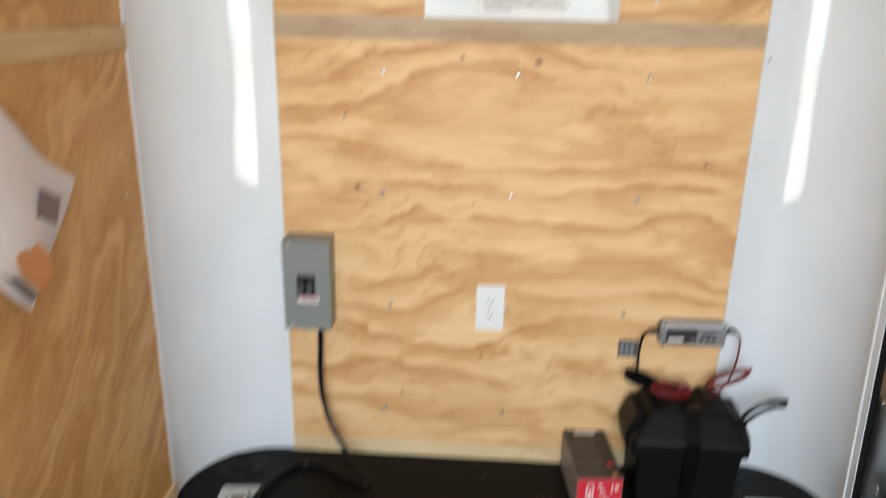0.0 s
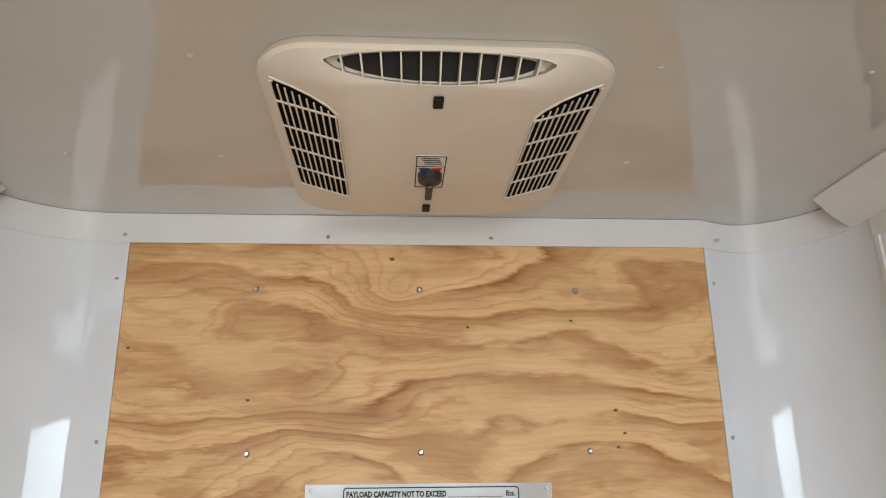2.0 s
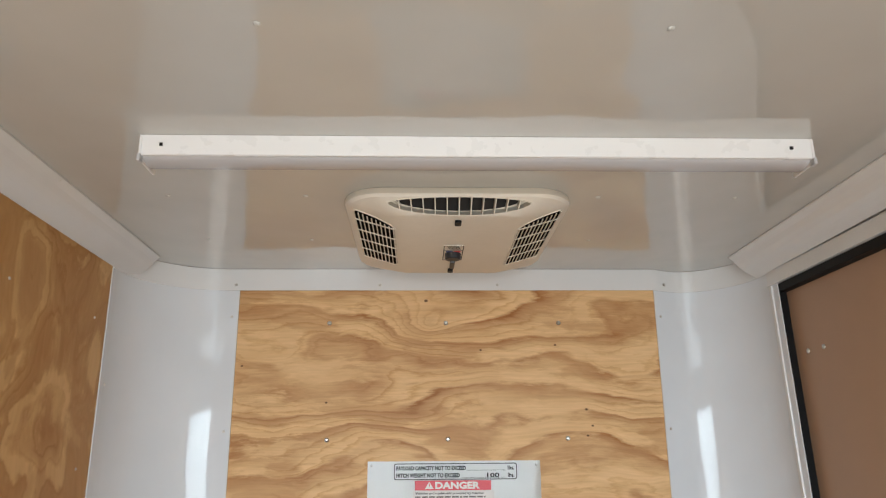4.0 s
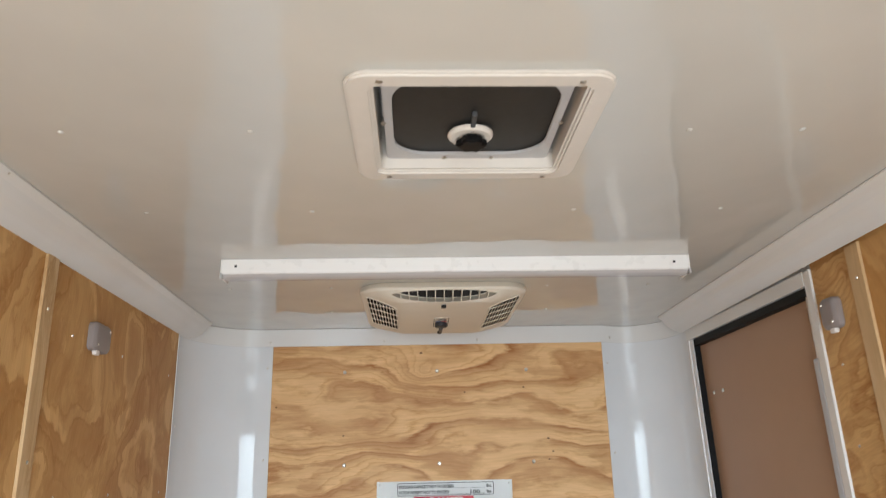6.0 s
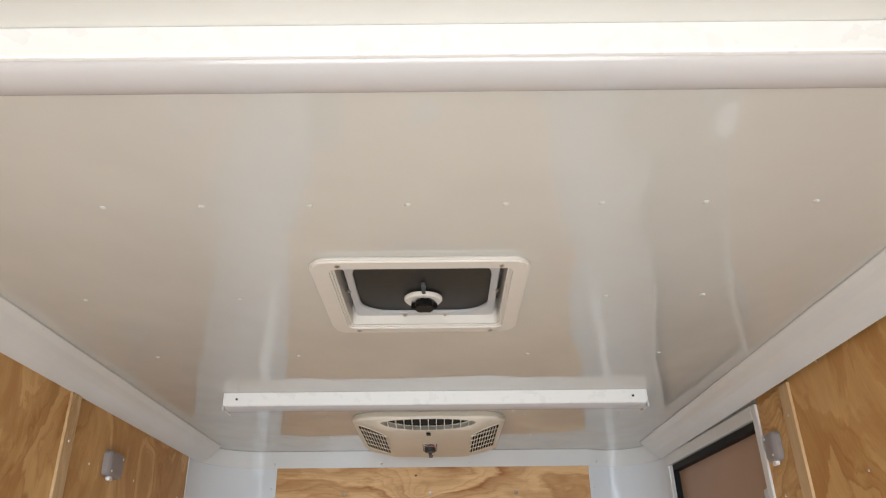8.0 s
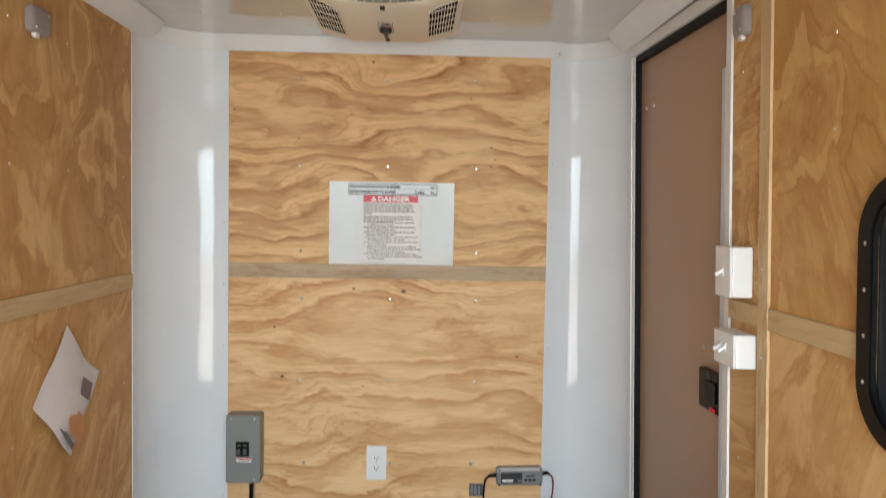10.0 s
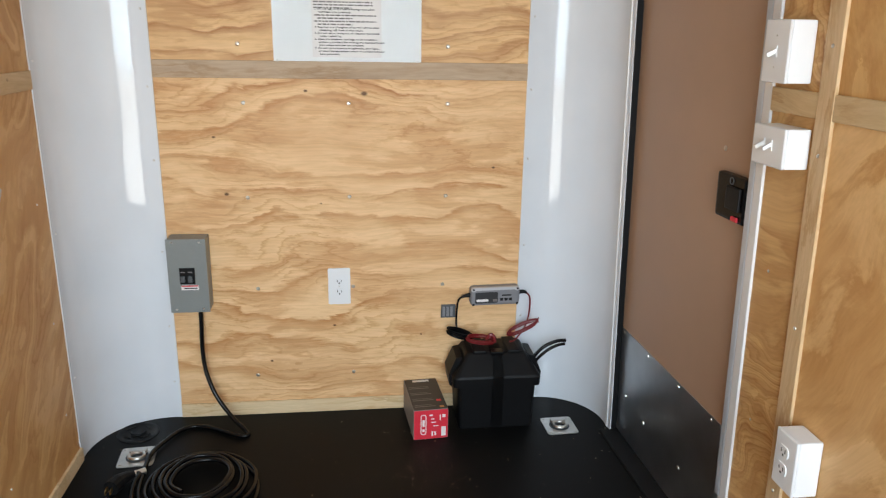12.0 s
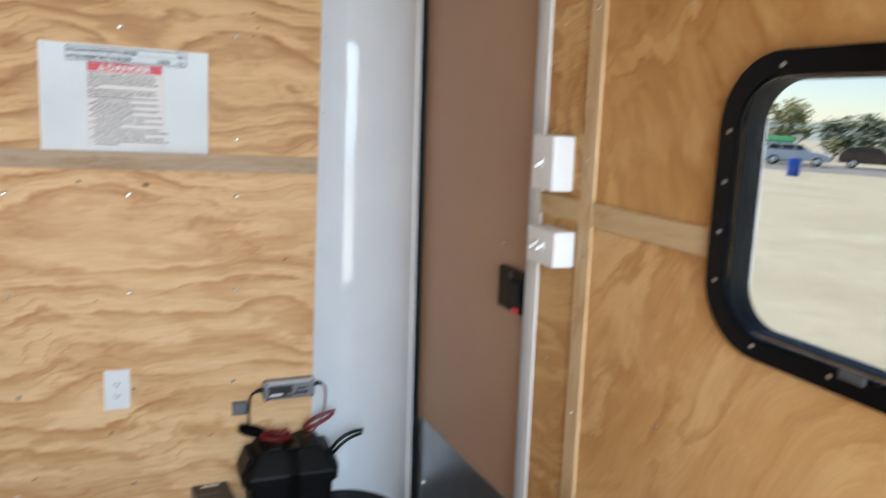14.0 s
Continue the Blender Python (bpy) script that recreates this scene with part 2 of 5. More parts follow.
STRIP_PLY = plywood("door_side_plywood", (15, 0, 90), (6.3, 1.1, 0.8), rings=13.0, along=2.2, across=3.4, swirl=0.30, light=(0.70, 0.45, 0.20), dark=(0.42, 0.195, 0.055), strong=0.95, jag=0.5)
BATTEN = plywood("batten_veneer", (0, 90, 0), (7, 3, 1), light=(0.68, 0.50, 0.30), dark=(0.58, 0.40, 0.21), rings=2.0, along=0.6, across=4)
BAND = plywood("band_veneer", (0, 0, 90), (2, 5, 1), light=(0.65, 0.49, 0.29), dark=(0.55, 0.395, 0.21), rings=2.5, along=0.6, across=6)
GREY_BAND = plywood("weathered_band_veneer", (90, 0, 0), (1, 5, 4), light=(0.52, 0.40, 0.28), dark=(0.40, 0.29, 0.20), rings=2.0, along=0.5, across=8)
PALE_PINE = plywood("pale_pine", (90, 0, 0), (4, 2, 4), light=(0.72, 0.56, 0.35), dark=(0.62, 0.44, 0.24), rings=2.0, along=0.4, across=8)
CEIL_WHITE = gloss_sheet("ceiling_white_sheet", (0.595, 0.592, 0.562), 0.012, 0.60, 0.012, (2.6, 1.5, 1.0), 1.72, fine=0.34)
CORNER_WHITE = gloss_sheet("corner_white_sheet", (0.705, 0.73, 0.765), 0.034, 0.55, 0.009, (2.6, 2.6, 1.5), 1.52, fine=0.34, ripple=0.26)
TRIM_WHITE = gloss_sheet("trim_white_paint", (0.72, 0.72, 0.72), 0.13, 0.10, 0.004, (1, 1, 1))
SKIN_WHITE = plain("outer_white_skin", (0.75, 0.75, 0.75), 0.3)
FLOOR_BLACK, _n, _l, _b = nodes_of("black_rubber_floor")
_v = coords(_n, _l)
_f, _g = noise_tex(_n, _l, _v, 3.0, 5), noise_tex(_n, _l, _v, 90.0, 3)
_vo = _n.new("ShaderNodeTexVoronoi")
_vo.inputs["Scale"].default_value = 26.0
_l.new(_v, _vo.inputs["Vector"])
_sp = calc(_n, _l, "MULTIPLY", ramp(_n, _l, _vo.outputs["Distance"], [(0.055, (1, 1, 1)), (0.085, (0, 0, 0))]), ramp(_n, _l, _f, [(0.54, (0, 0, 0)), (0.62, (0.9, 0.9, 0.9))]))
_base = ramp(_n, _l, _f, [(0.35, (0.0030, 0.0029, 0.0029)), (0.70, (0.0060, 0.0058, 0.0055))])
_l.new(blend(_n, _l, _sp, _base, (0.30, 0.26, 0.20)), _b.inputs["Base Color"])
_l.new(calc(_n, _l, "MULTIPLY_ADD", _f, 0.2, 0.36), _b.inputs["Roughness"])
_b.inputs["Specular IOR Level"].default_value = 0.11
bump(_n, _l, _g, 0.2, 0.0006, _b)
BLACK_PLASTIC = plain("black_plastic", (0.005, 0.005, 0.0055), 0.45, spec=0.16, var=0.3, scale=60, bumps=0.25, dist=0.0005)
BLACK_RUBBER = plain("black_rubber", (0.005, 0.005, 0.0055), 0.55, var=0.3, spec=0.2)
BLACK_GLOSS = plain("black_gloss_frame", (0.004, 0.004, 0.0045), 0.26, var=0.3, spec=0.14)
CABLE_BLACK = plain("black_cable_jacket", (0.003, 0.003, 0.0034), 0.22, var=0.3, spec=0.26, bumps=0.05)
RED_CABLE = plain("red_cable", (0.15, 0.005, 0.008), 0.35)
AC_BEIGE = plain("warm_white_abs", (0.75, 0.69, 0.595), 0.42, var=0.04, scale=80, bumps=0.1, dist=0.0003)
VENT_WHITE = plain("vent_white_plastic", (0.68, 0.645, 0.60), 0.35, var=0.04, scale=50, bumps=0.08, dist=0.0003)
# near-black colour in place of the shade inside a hollow
RECESS_SHADE = plain("painted_recess_shade", (0.004, 0.004, 0.004), 0.9, spec=0.05)
# shade at the bottom of the beige outlet duct, put in as colour
DUCT_DARK = plain("shadowed_duct_back", (0.035, 0.032, 0.030), 0.8, spec=0.1)
SCREEN = plain("insect_screen", (0.013, 0.0135, 0.0135), 0.5, var=0.3, scale=400, bumps=0.4, dist=0.0005)
LAMP_WHITE = plain("white_enamel", (0.82, 0.82, 0.82), 0.28, var=0.006, bumps=0.03)
LENS_WHITE = plain("frosted_lens", (0.52, 0.51, 0.52), 0.16, var=0.03)
BREAKER_GREY = plain("breaker_grey_enamel", (0.20, 0.215, 0.21), 0.40, var=0.05, scale=120, bumps=0.12, dist=0.0003)
PLATE_WHITE = plain("switch_white_plastic", (0.76, 0.77, 0.78), 0.32, var=0.02, bumps=0.02)
SHADE_GREY = plain("shade_grey_plastic", (0.27, 0.24, 0.24), 0.4, var=0.05)
LIGHT_GREY = plain("light_grey_plastic", (0.46, 0.46, 0.47), 0.4, var=0.05)
KNOB_GREY = plain("charcoal_plastic", (0.022, 0.023, 0.026), 0.4)
DARK_GREY = plain("dark_grey_plastic", (0.07, 0.075, 0.08), 0.45)
CHG_GREY = plain("charger_grey_plastic", (0.20, 0.20, 0.215), 0.45, var=0.08)
STEEL = plain("zinc_plated_steel", (0.62, 0.61, 0.58), 0.32, 1.0, var=0.15, scale=60)
SCREW_STEEL = plain("screw_steel", (0.68, 0.66, 0.63), 0.30, 1.0, var=0.2)
ALU = plain("brushed_aluminium", (0.72, 0.73, 0.74), 0.26, 1.0, var=0.06, scale=40)
# aluminium whose bluish reflection is mixed into the base colour
ALU_BLUISH = plain("aluminium_painted_reflection", (0.50, 0.54, 0.60), 0.36, 0.25, var=0.05, scale=40)
KICK = plain("aluminium_kick_plate", (0.60, 0.60, 0.61), 0.33, 1.0, var=0.2, scale=9, bumps=0.05, dist=0.001)
DOOR_BROWN = plain("brown_hardboard", (0.405, 0.262, 0.176), 0.42, var=0.05, scale=14, bumps=0.05, dist=0.0004, spec=0.35)
RED_PRINT = plain("red_card", (0.62, 0.025, 0.045), 0.4, var=0.08)
DARK_PRINT = plain("dark_card", (0.030, 0.026, 0.024), 0.42, var=0.2)
SIDE_PRINT = plain("grey_card", (0.24, 0.21, 0.20), 0.45)
WHITE_PRINT = plain("white_print", (0.75, 0.72, 0.70), 0.5, var=0.03, bumps=0)
GREY_PRINT = plain("grey_print", (0.15, 0.135, 0.13), 0.5, var=0.05, bumps=0)
INK = plain("black_ink", (0.010, 0.010, 0.011), 0.5, var=0.1, bumps=0, spec=0.2)
BLUE_PRINT = plain("blue_print", (0.03, 0.06, 0.20), 0.4, bumps=0)
SIGN_SHEET = gloss_sheet("laminated_sign_sheet", (0.88, 0.885, 0.87), 0.03, 0.30, 0.012, (1.2, 1, 0.5), 1.60)
BAG_CLEAR = plain("clouded_plastic_bag", (0.66, 0.62, 0.63), 0.25, var=0.05, scale=18, bumps=0.5, dist=0.004)
ORANGE = plain("orange_paper", (0.62, 0.27, 0.10), 0.5, var=0.2)
MAUVE = plain("dark_paper", (0.16, 0.12, 0.13), 0.5, var=0.2)
BRASS = plain("brass_blade", (0.60, 0.40, 0.15), 0.3, 1.0)
GLASS, _n, _l, _b = nodes_of("window_glass")
_b.inputs["Transmission Weight"].default_value, _b.inputs["Roughness"].default_value, _b.inputs["IOR"].default_value = 1.0, 0.0, 1.12
GROUND, _n, _l, _b = nodes_of("dry_gravel_ground")
_v = coords(_n, _l)
_c1, _c2 = noise_tex(_n, _l, _v, 0.35, 5, 0.6), noise_tex(_n, _l, _v, 2.2, 7, 0.72)
_l.new(blend(_n, _l, _c2, ramp(_n, _l, _c1, [(0.35, (0.52, 0.46, 0.31)), (0.65, (0.68, 0.62, 0.45))]), (0.40, 0.35, 0.23)), _b.inputs["Base Color"])
_b.inputs["Roughness"].default_value = 0.95
bump(_n, _l, _c2, 0.6, 0.05, _b)
ROAD = plain("pale_asphalt_road", (0.24, 0.225, 0.20), 0.9, scale=3, var=0.15)
# distance haze is part of this pale hill colour
HILL = plain("hazy_hillside", (0.36, 0.40, 0.35), 1.0, scale=0.02, var=0.2, bumps=0)
BARK = plain("bark", (0.10, 0.07, 0.05), 0.9, scale=12, bumps=0.6, dist=0.02)


def leaves(name, a, c):
    m, n, l, b = nodes_of(name)
    g = n.new("ShaderNodeNewGeometry")
    l.new(ramp(n, l, g.outputs["Random Per Island"], [(0.0, a), (1.0, c)]), b.inputs["Base Color"])
    b.inputs["Roughness"].default_value = 0.6
    return m


LEAF_YELLOW = leaves("yellow_green_leaves", (0.20, 0.21, 0.05), (0.40, 0.38, 0.12))
LEAF_GREEN = leaves("dark_green_leaves", (0.05, 0.085, 0.035), (0.12, 0.17, 0.065))
CAR_WHITE = plain("silver_white_car_paint", (0.66, 0.70, 0.76), 0.2, var=0.02, bumps=0, coat=0.5)
CAR_DARK = plain("dark_maroon_car_paint", (0.05, 0.02, 0.022), 0.2, var=0.02, bumps=0, coat=0.5)
CAR_GLASS = plain("tinted_car_glass", (0.02, 0.025, 0.03), 0.08, bumps=0)
BARREL_BLUE = plain("blue_barrel_plastic", (0.02, 0.10, 0.52), 0.4)
GREEN_PAINT = plain("bright_green_paint", (0.02, 0.32, 0.08), 0.5)

# ---- building helpers ----
BASE = {}


def thing(name, loc, label, category, group="", kind=""):
    """An Empty at the base of a thing; its parts are given in world metres."""
    ob = new(name)
    ob.location = loc
    ob.empty_display_size = 0.05
    BASE[ob.name] = Vector(loc)
    return tagged(ob, label, category, group, kind)


def lean(co, weight=1.0):
    """The door-side wall leans slightly inwards towards the ceiling."""
    co.x -= (0.025 * (co.z - 1.23) + 0.03 * max(0.0, co.y + 0.93)) * weight


def part(name, bm, material, parent=None, label=""):
    """Links a bmesh as one mesh object under a thing or a part."""
    if all(0.8 < v.co.x < 1.0 and v.co.y > -3.8 for v in bm.verts):
        for v in bm.verts:
            lean(v.co)
    elif name in ("corner_trim_right", "head_trim"):
        for v in bm.verts:
            lean(v.co, max(0.0, (v.co.x - 0.62) / 0.28))
    off = BASE.get(parent.name, Vector()) if parent else Vector()
    if off.length:
        bmesh.ops.translate(bm, verts=bm.verts, vec=-off)
    me = bpy.data.meshes.new(name)
    bm.normal_update()
    bm.to_mesh(me)
    bm.free()
    for mt in (material if isinstance(material, (list, tuple)) else (material,)):
        me.materials.append(mt)
    ob = new(name, me)
    if parent:
        ob.parent = parent
        BASE[ob.name] = off
    return tagged(ob, label)


def structure(name, bm, material, label, category):
    return tagged(part(name, bm, material), label, category, kind="structure")


def smooth(ob, angle=40):
    for p in ob.data.polygons:
        p.use_smooth = True
    ob.data.set_sharp_from_angle(angle=radians(angle))
    return ob


def box(x0, x1, y0, y1, z0, z1, bevel=0.0, bm=None, seg=2):
    out = bm or bmesh.new()
    tmp = bmesh.new()
    bmesh.ops.create_cube(tmp, size=1.0)
    for v in tmp.verts:
        v.co = Vector(((x0 + x1) / 2 + v.co.x * (x1 - x0), (y0 + y1) / 2 + v.co.y * (y1 - y0), (z0 + z1) / 2 + v.co.z * (z1 - z0)))
    if bevel:
        bmesh.ops.bevel(tmp, geom=tmp.edges[:], offset=bevel, segments=seg, affect="EDGES", profile=0.6)
    join(out, tmp)
    return out


def join(dst, src):
    me = bpy.data.meshes.new("tmp")
    src.to_mesh(me)
    src.free()
    dst.from_mesh(me)
    bpy.data.meshes.remove(me)
    return dst


def prism(outline, to3, depth):
    """Solid from a 2D outline: to3(u, v, w) places it, w from 0 to depth."""
    bm = bmesh.new()
    a = [bm.verts.new(to3(u, v, 0.0)) for u, v in outline]
    b = [bm.verts.new(to3(u, v, depth)) for u, v in outline]
    bm.faces.new(a)
    bm.faces.new(b[::-1])
    for i in range(len(a)):
        j = (i + 1) % len(a)
        bm.faces.new((a[i], b[i], b[j], a[j]))
    bmesh.ops.recalc_face_normals(bm, faces=bm.faces)
    return bm


def rrect(u0, u1, v0, v1, r, seg=6):
    pts = []
    for cu, cv, a0 in ((u1 - r, v1 - r, 0), (u0 + r, v1 - r, 90), (u0 + r, v0 + r, 180), (u1 - r, v0 + r, 270)):
        for k in range(seg + 1):
            a = radians(a0 + 90 * k / seg)
            pts.append((cu + r * math.cos(a), cv + r * math.sin(a)))
    return pts


def loft(loops, to3, cap_start=True, cap_end=True):
    bm = bmesh.new()
    rows = [[bm.verts.new(to3(*p)) for p in lp] for lp in loops]
    for a, b in zip(rows, rows[1:]):
        for i in range(len(a)):
            j = (i + 1) % len(a)
            bm.faces.new((a[i], a[j], b[j], b[i]))
    if cap_start:
        bm.faces.new(rows[0][::-1])
    if cap_end:
        bm.faces.new(rows[-1])
    bmesh.ops.recalc_face_normals(bm, faces=bm.faces)
    return bm


def ring_plate(outer, inner, to3, depth, chamfer=0.0):
    """A frame between two outlines of equal count, from w 0 to depth."""
    bm = bmesh.new()
    n = len(outer)
    rows = [[bm.verts.new(to3(u, v, w)) for u, v in o] for o, w in ((outer, 0.0), (outer, depth), (inner, depth), (inner, 0.0))]
    for k in range(4):
        a, b = rows[k], rows[(k + 1) % 4]
        for i in range(n):
            j = (i + 1) % n
            bm.faces.new((a[i], a[j], b[j], b[i]))
    bmesh.ops.recalc_face_normals(bm, faces=bm.faces)
    if chamfer:
        sharp = [e for e in bm.edges if e.calc_face_angle(0) > 1.0]
        bmesh.ops.bevel(bm, geom=sharp, offset=chamfer, segments=2, affect="EDGES")
    return bm


def spline(points, per=8):
    p = [Vector(q) for q in points]
    p = [p[0] * 2 - p[1]] + p + [p[-1] * 2 - p[-2]]
    out = []
    for i in range(1, len(p) - 2):
        for k in range(per):
            t = k / per
            out.append(0.5 * ((2 * p[i]) + (p[i + 1] - p[i - 1]) * t + (2 * p[i - 1] - 5 * p[i] + 4 * p[i + 1] - p[i + 2]) * t * t
                              + (3 * p[i] - p[i - 1] - 3 * p[i + 1] + p[i + 2]) * t ** 3))
    out.append(p[-2])
    return out


def tube(points, r, seg=10, per=8, smoothed=True, radii=None):
    pts = spline(points, per) if smoothed else [Vector(q) for q in points]
    bm = bmesh.new()
    tan = (pts[1] - pts[0]).normalized()
    side = tan.orthogonal().normalized()
    rows = []
    for i, q in enumerate(pts):
        d = (pts[min(i + 1, len(pts) - 1)] - pts[max(i - 1, 0)]).normalized()
        side = (side - d * side.dot(d)).normalized()
        up = d.cross(side)
        rr = radii(i / (len(pts) - 1)) if radii else r
        rows.append([bm.verts.new(q + rr * (math.cos(2 * math.pi * k / seg) * side + math.sin(2 * math.pi * k / seg) * up)) for k in range(seg)])
    for a, b in zip(rows, rows[1:]):
        for k in range(seg):
            bm.faces.new((a[k], a[(k + 1) % seg], b[(k + 1) % seg], b[k]))
    bm.faces.new(rows[0][::-1])
    bm.faces.new(rows[-1])
    bmesh.ops.recalc_face_normals(bm, faces=bm.faces)
    return bm


def lathe(profile, to3, seg=24):
    """Profile of (radius, height) turned about the axis; to3(u, v, w)."""
    loops = [[(r * math.cos(2 * math.pi * k / seg), r * math.sin(2 * math.pi * k / seg), h) for k in range(seg)] for r, h in profile]
    return loft(loops, to3)


def written(body, x, z, height, material, parent, y=-0.0065, width=None, name="lettering", align="LEFT", m=None, heavy=0.035):
    """Flat lettering facing -y with its lower left corner at (x, z)."""
    cu = bpy.data.curves.new(name, "FONT")
    cu.body, cu.size, cu.align_x, cu.resolution_u = body, height * 1.38, align, 2
    cu.offset = height * heavy
    tmp = new(name, cu)
    bpy.context.view_layer.update()
    me = bpy.data.meshes.new_from_object(tmp.evaluated_get(bpy.context.evaluated_depsgraph_get()))
    bpy.data.objects.remove(tmp)
    bm = bmesh.new()
    bm.from_mesh(me)
    bpy.data.meshes.remove(me)
    xs = [v.co.x for v in bm.verts]
    k = width / (max(xs) - min(xs)) if width else 1.0
    for v in bm.verts:
        u, w = v.co.x * k, v.co.y
        v.co = m @ Vector((u, w, 0)) if m else Vector((x + u, y, z + w))
    return part(name, bm, material, parent)


SCREW = bmesh.new()
_rows = [[SCREW.verts.new((r * math.cos(k * math.pi / 4), r * math.sin(k * math.pi / 4), h)) for k in range(8)] for r, h in ((0.0046, 0.0), (0.0042, 0.0012), (0.0022, 0.0024))]
for _a, _c in zip(_rows, _rows[1:]):
    for _k in range(8):
        SCREW.faces.new((_a[_k], _a[(_k + 1) % 8], _c[(_k + 1) % 8], _c[_k]))
SCREW.faces.new(_rows[-1])
SCREW_MESH = bpy.data.meshes.new("screw")
SCREW.to_mesh(SCREW_MESH)
SCREW.free()
SCREW_MESH.materials.append(SCREW_STEEL)


SCREW_PALE = SCREW_MESH.copy()
SCREW_PALE.materials[0] = CEIL_WHITE


def screw(place, normal, parent, size=1.0, mesh=SCREW_MESH):
    ob = new("screw", mesh)
    rot = Vector(normal).to_track_quat("Z", "Y")
    off = BASE.get(parent.name, Vector())
    place = Vector(place)
    if 0.8 < place.x < 1.0:
        lean(place)
    ob.matrix_basis = Matrix.LocRotScale(Vector(place) - off, rot, (size, size, size))
    ob.parent = parent
    return ob


# ---- the shell ----
XL, XR, CZ, YR = -0.868, 0.900, 2.106, -3.65
RAD = 0.235
WIN = (-2.32, -1.563, 1.064, 1.530)
HOLE = (WIN[0] + 0.037, WIN[1] - 0.037, WIN[2] + 0.037, WIN[3] - 0.037)
DOOR0, DOOR1, DOORZ = -0.945, -0.215, 2.02

floor = structure("floor", box(XL - 0.05, XR + 0.05, YR, 0.05, -0.10, 0.0), FLOOR_BLACK, "black rubber covered trailer floor with dusty specks", "floor")
structure("base", box(XL + 0.1, XR - 0.1, YR + 0.1, -0.1, -0.5, -0.102), BLACK_RUBBER, "plain dark base under the trailer floor", "base")


def slab_y(x0, x1, rects):
    bm = bmesh.new()
    for y0, y1, z0, z1 in rects:
        box(x0, x1, y0, y1, z0, z1, bm=bm)
    return bm


LEFT_RECTS = ((YR, 0.05, -0.1, CZ + 0.05),)
RIGHT_RECTS = ((YR, HOLE[0], -0.1, CZ + 0.05), (HOLE[0], HOLE[1], -0.1, HOLE[2]), (HOLE[0], HOLE[1], HOLE[3], CZ + 0.05),
               (HOLE[1], DOOR0, -0.1, CZ + 0.05), (DOOR0, DOOR1, DOORZ, CZ + 0.05), (DOOR1, 0.05, -0.1, CZ + 0.05))
wall_left = structure("wall_left", slab_y(XL - 0.05, XL - 0.006, LEFT_RECTS), SKIN_WHITE, "white outer skin of the side wall", "wall")
wall_right = structure("wall_right", slab_y(XR + 0.006, XR + 0.05, RIGHT_RECTS), SKIN_WHITE, "white outer skin of the side wall with door and window openings", "wall")
wall_front = structure("wall_front", box(XL - 0.05, XR + 0.05, 0.046, 0.090, -0.1, CZ + 0.05), SKIN_WHITE, "white outer skin of the front wall", "wall")
bm = box(XL - 0.05, XL + 0.09, YR - 0.05, YR, -0.1, CZ + 0.05)
box(XR - 0.09, XR + 0.05, YR - 0.05, YR, -0.1, CZ + 0.05, bm=bm)
box(XL + 0.09, XR - 0.09, YR - 0.05, YR, 1.97, CZ + 0.05, bm=bm)
wall_rear = structure("wall_rear", bm, SKIN_WHITE, "white rear frame round the open ramp doorway", "wall")

# ceiling with the vent opening
VX0, VX1, VY0, VY1 = -0.152, 0.166, -1.800, -1.492
bm = bmesh.new()
for x0, x1, y0, y1 in ((XL - 0.05, VX0, YR, 0.05), (VX1, XR + 0.05, YR, 0.05), (VX0, VX1, YR, VY0), (VX0, VX1, VY1, 0.05)):
    box(x0, x1, y0, y1, CZ, CZ + 0.06, bm=bm)
ceiling = structure("ceiling", bm, CEIL_WHITE, "glossy white sheet ceiling with slight waves", "ceiling")

# front wall lining: upper and lower plywood, cover strip, bottom rail
up = part("plywood_panel", box(-0.608, 0.608, 0.0, 0.045, 1.222, 2.075), FRONT_PLY, wall_front, "honey plywood panel with flame grain")
low = part("plywood_panel", box(-0.608, 0.608, 0.0, 0.045, 0.0, 1.2215), LOWER_PLY, wall_front, "pale plywood panel with wavy grain")
part("cover_strip", box(-0.604, 0.604, -0.006, -0.0005, 1.194, 1.249, 0.0015), GREY_BAND, wall_front, "greyish plywood cover strip")
part("bottom_rail", box(-0.604, 0.604, -0.009, -0.0005, 0.0, 0.050, 0.002), PALE_PINE, wall_front, "pale pine bottom rail")
for z, row in ((1.946, (-0.343, -0.009, 0.318)), (1.621, (-0.340, -0.006, 0.328)), (1.300, (-0.336, 0.335)), (1.116, (-0.329, 0.009, 0.337)),
               (0.803, (-0.332, 0.006, 0.336)), (0.480, (-0.315, 0.013, 0.330)), (0.152, (-0.332, 0.010))):
    for x in row:
        screw((x, -0.0003, z), (0, -1, 0), up if z > 1.22 else low, 1.5)


# rounded white corner sheets
def corner_path(side, off=0.0):
    """Plan line of a corner sheet from the panel's edge round to the side wall."""
    xw = XL if side < 0 else XR
    back, rad = (0.0, RAD) if side < 0 else (0.034, 0.205)
    cx, cy = xw - side * rad, -rad + back
    pts = [(side * 0.605, -0.003 + off)]
    if back:
        pts.append((0.640, 0.014 + off))
    for k in range(0, 19):
        a = radians(90 - 5 * k)
        r = rad - 0.003 + off
        pts.append((cx + side * r * math.cos(a), cy + r * math.sin(a)))
    pts.append((xw - side * (0.003 - off), -0.262 if side < 0 else -0.212 - 0.03))
    return pts


def sheet(side, z0, z1, inner=0.0, outer=0.0025):
    a, b = corner_path(side, inner), corner_path(side, outer)
    return prism(a + b[::-1], lambda u, v, w: (u, v, z0 + w), z1 - z0)


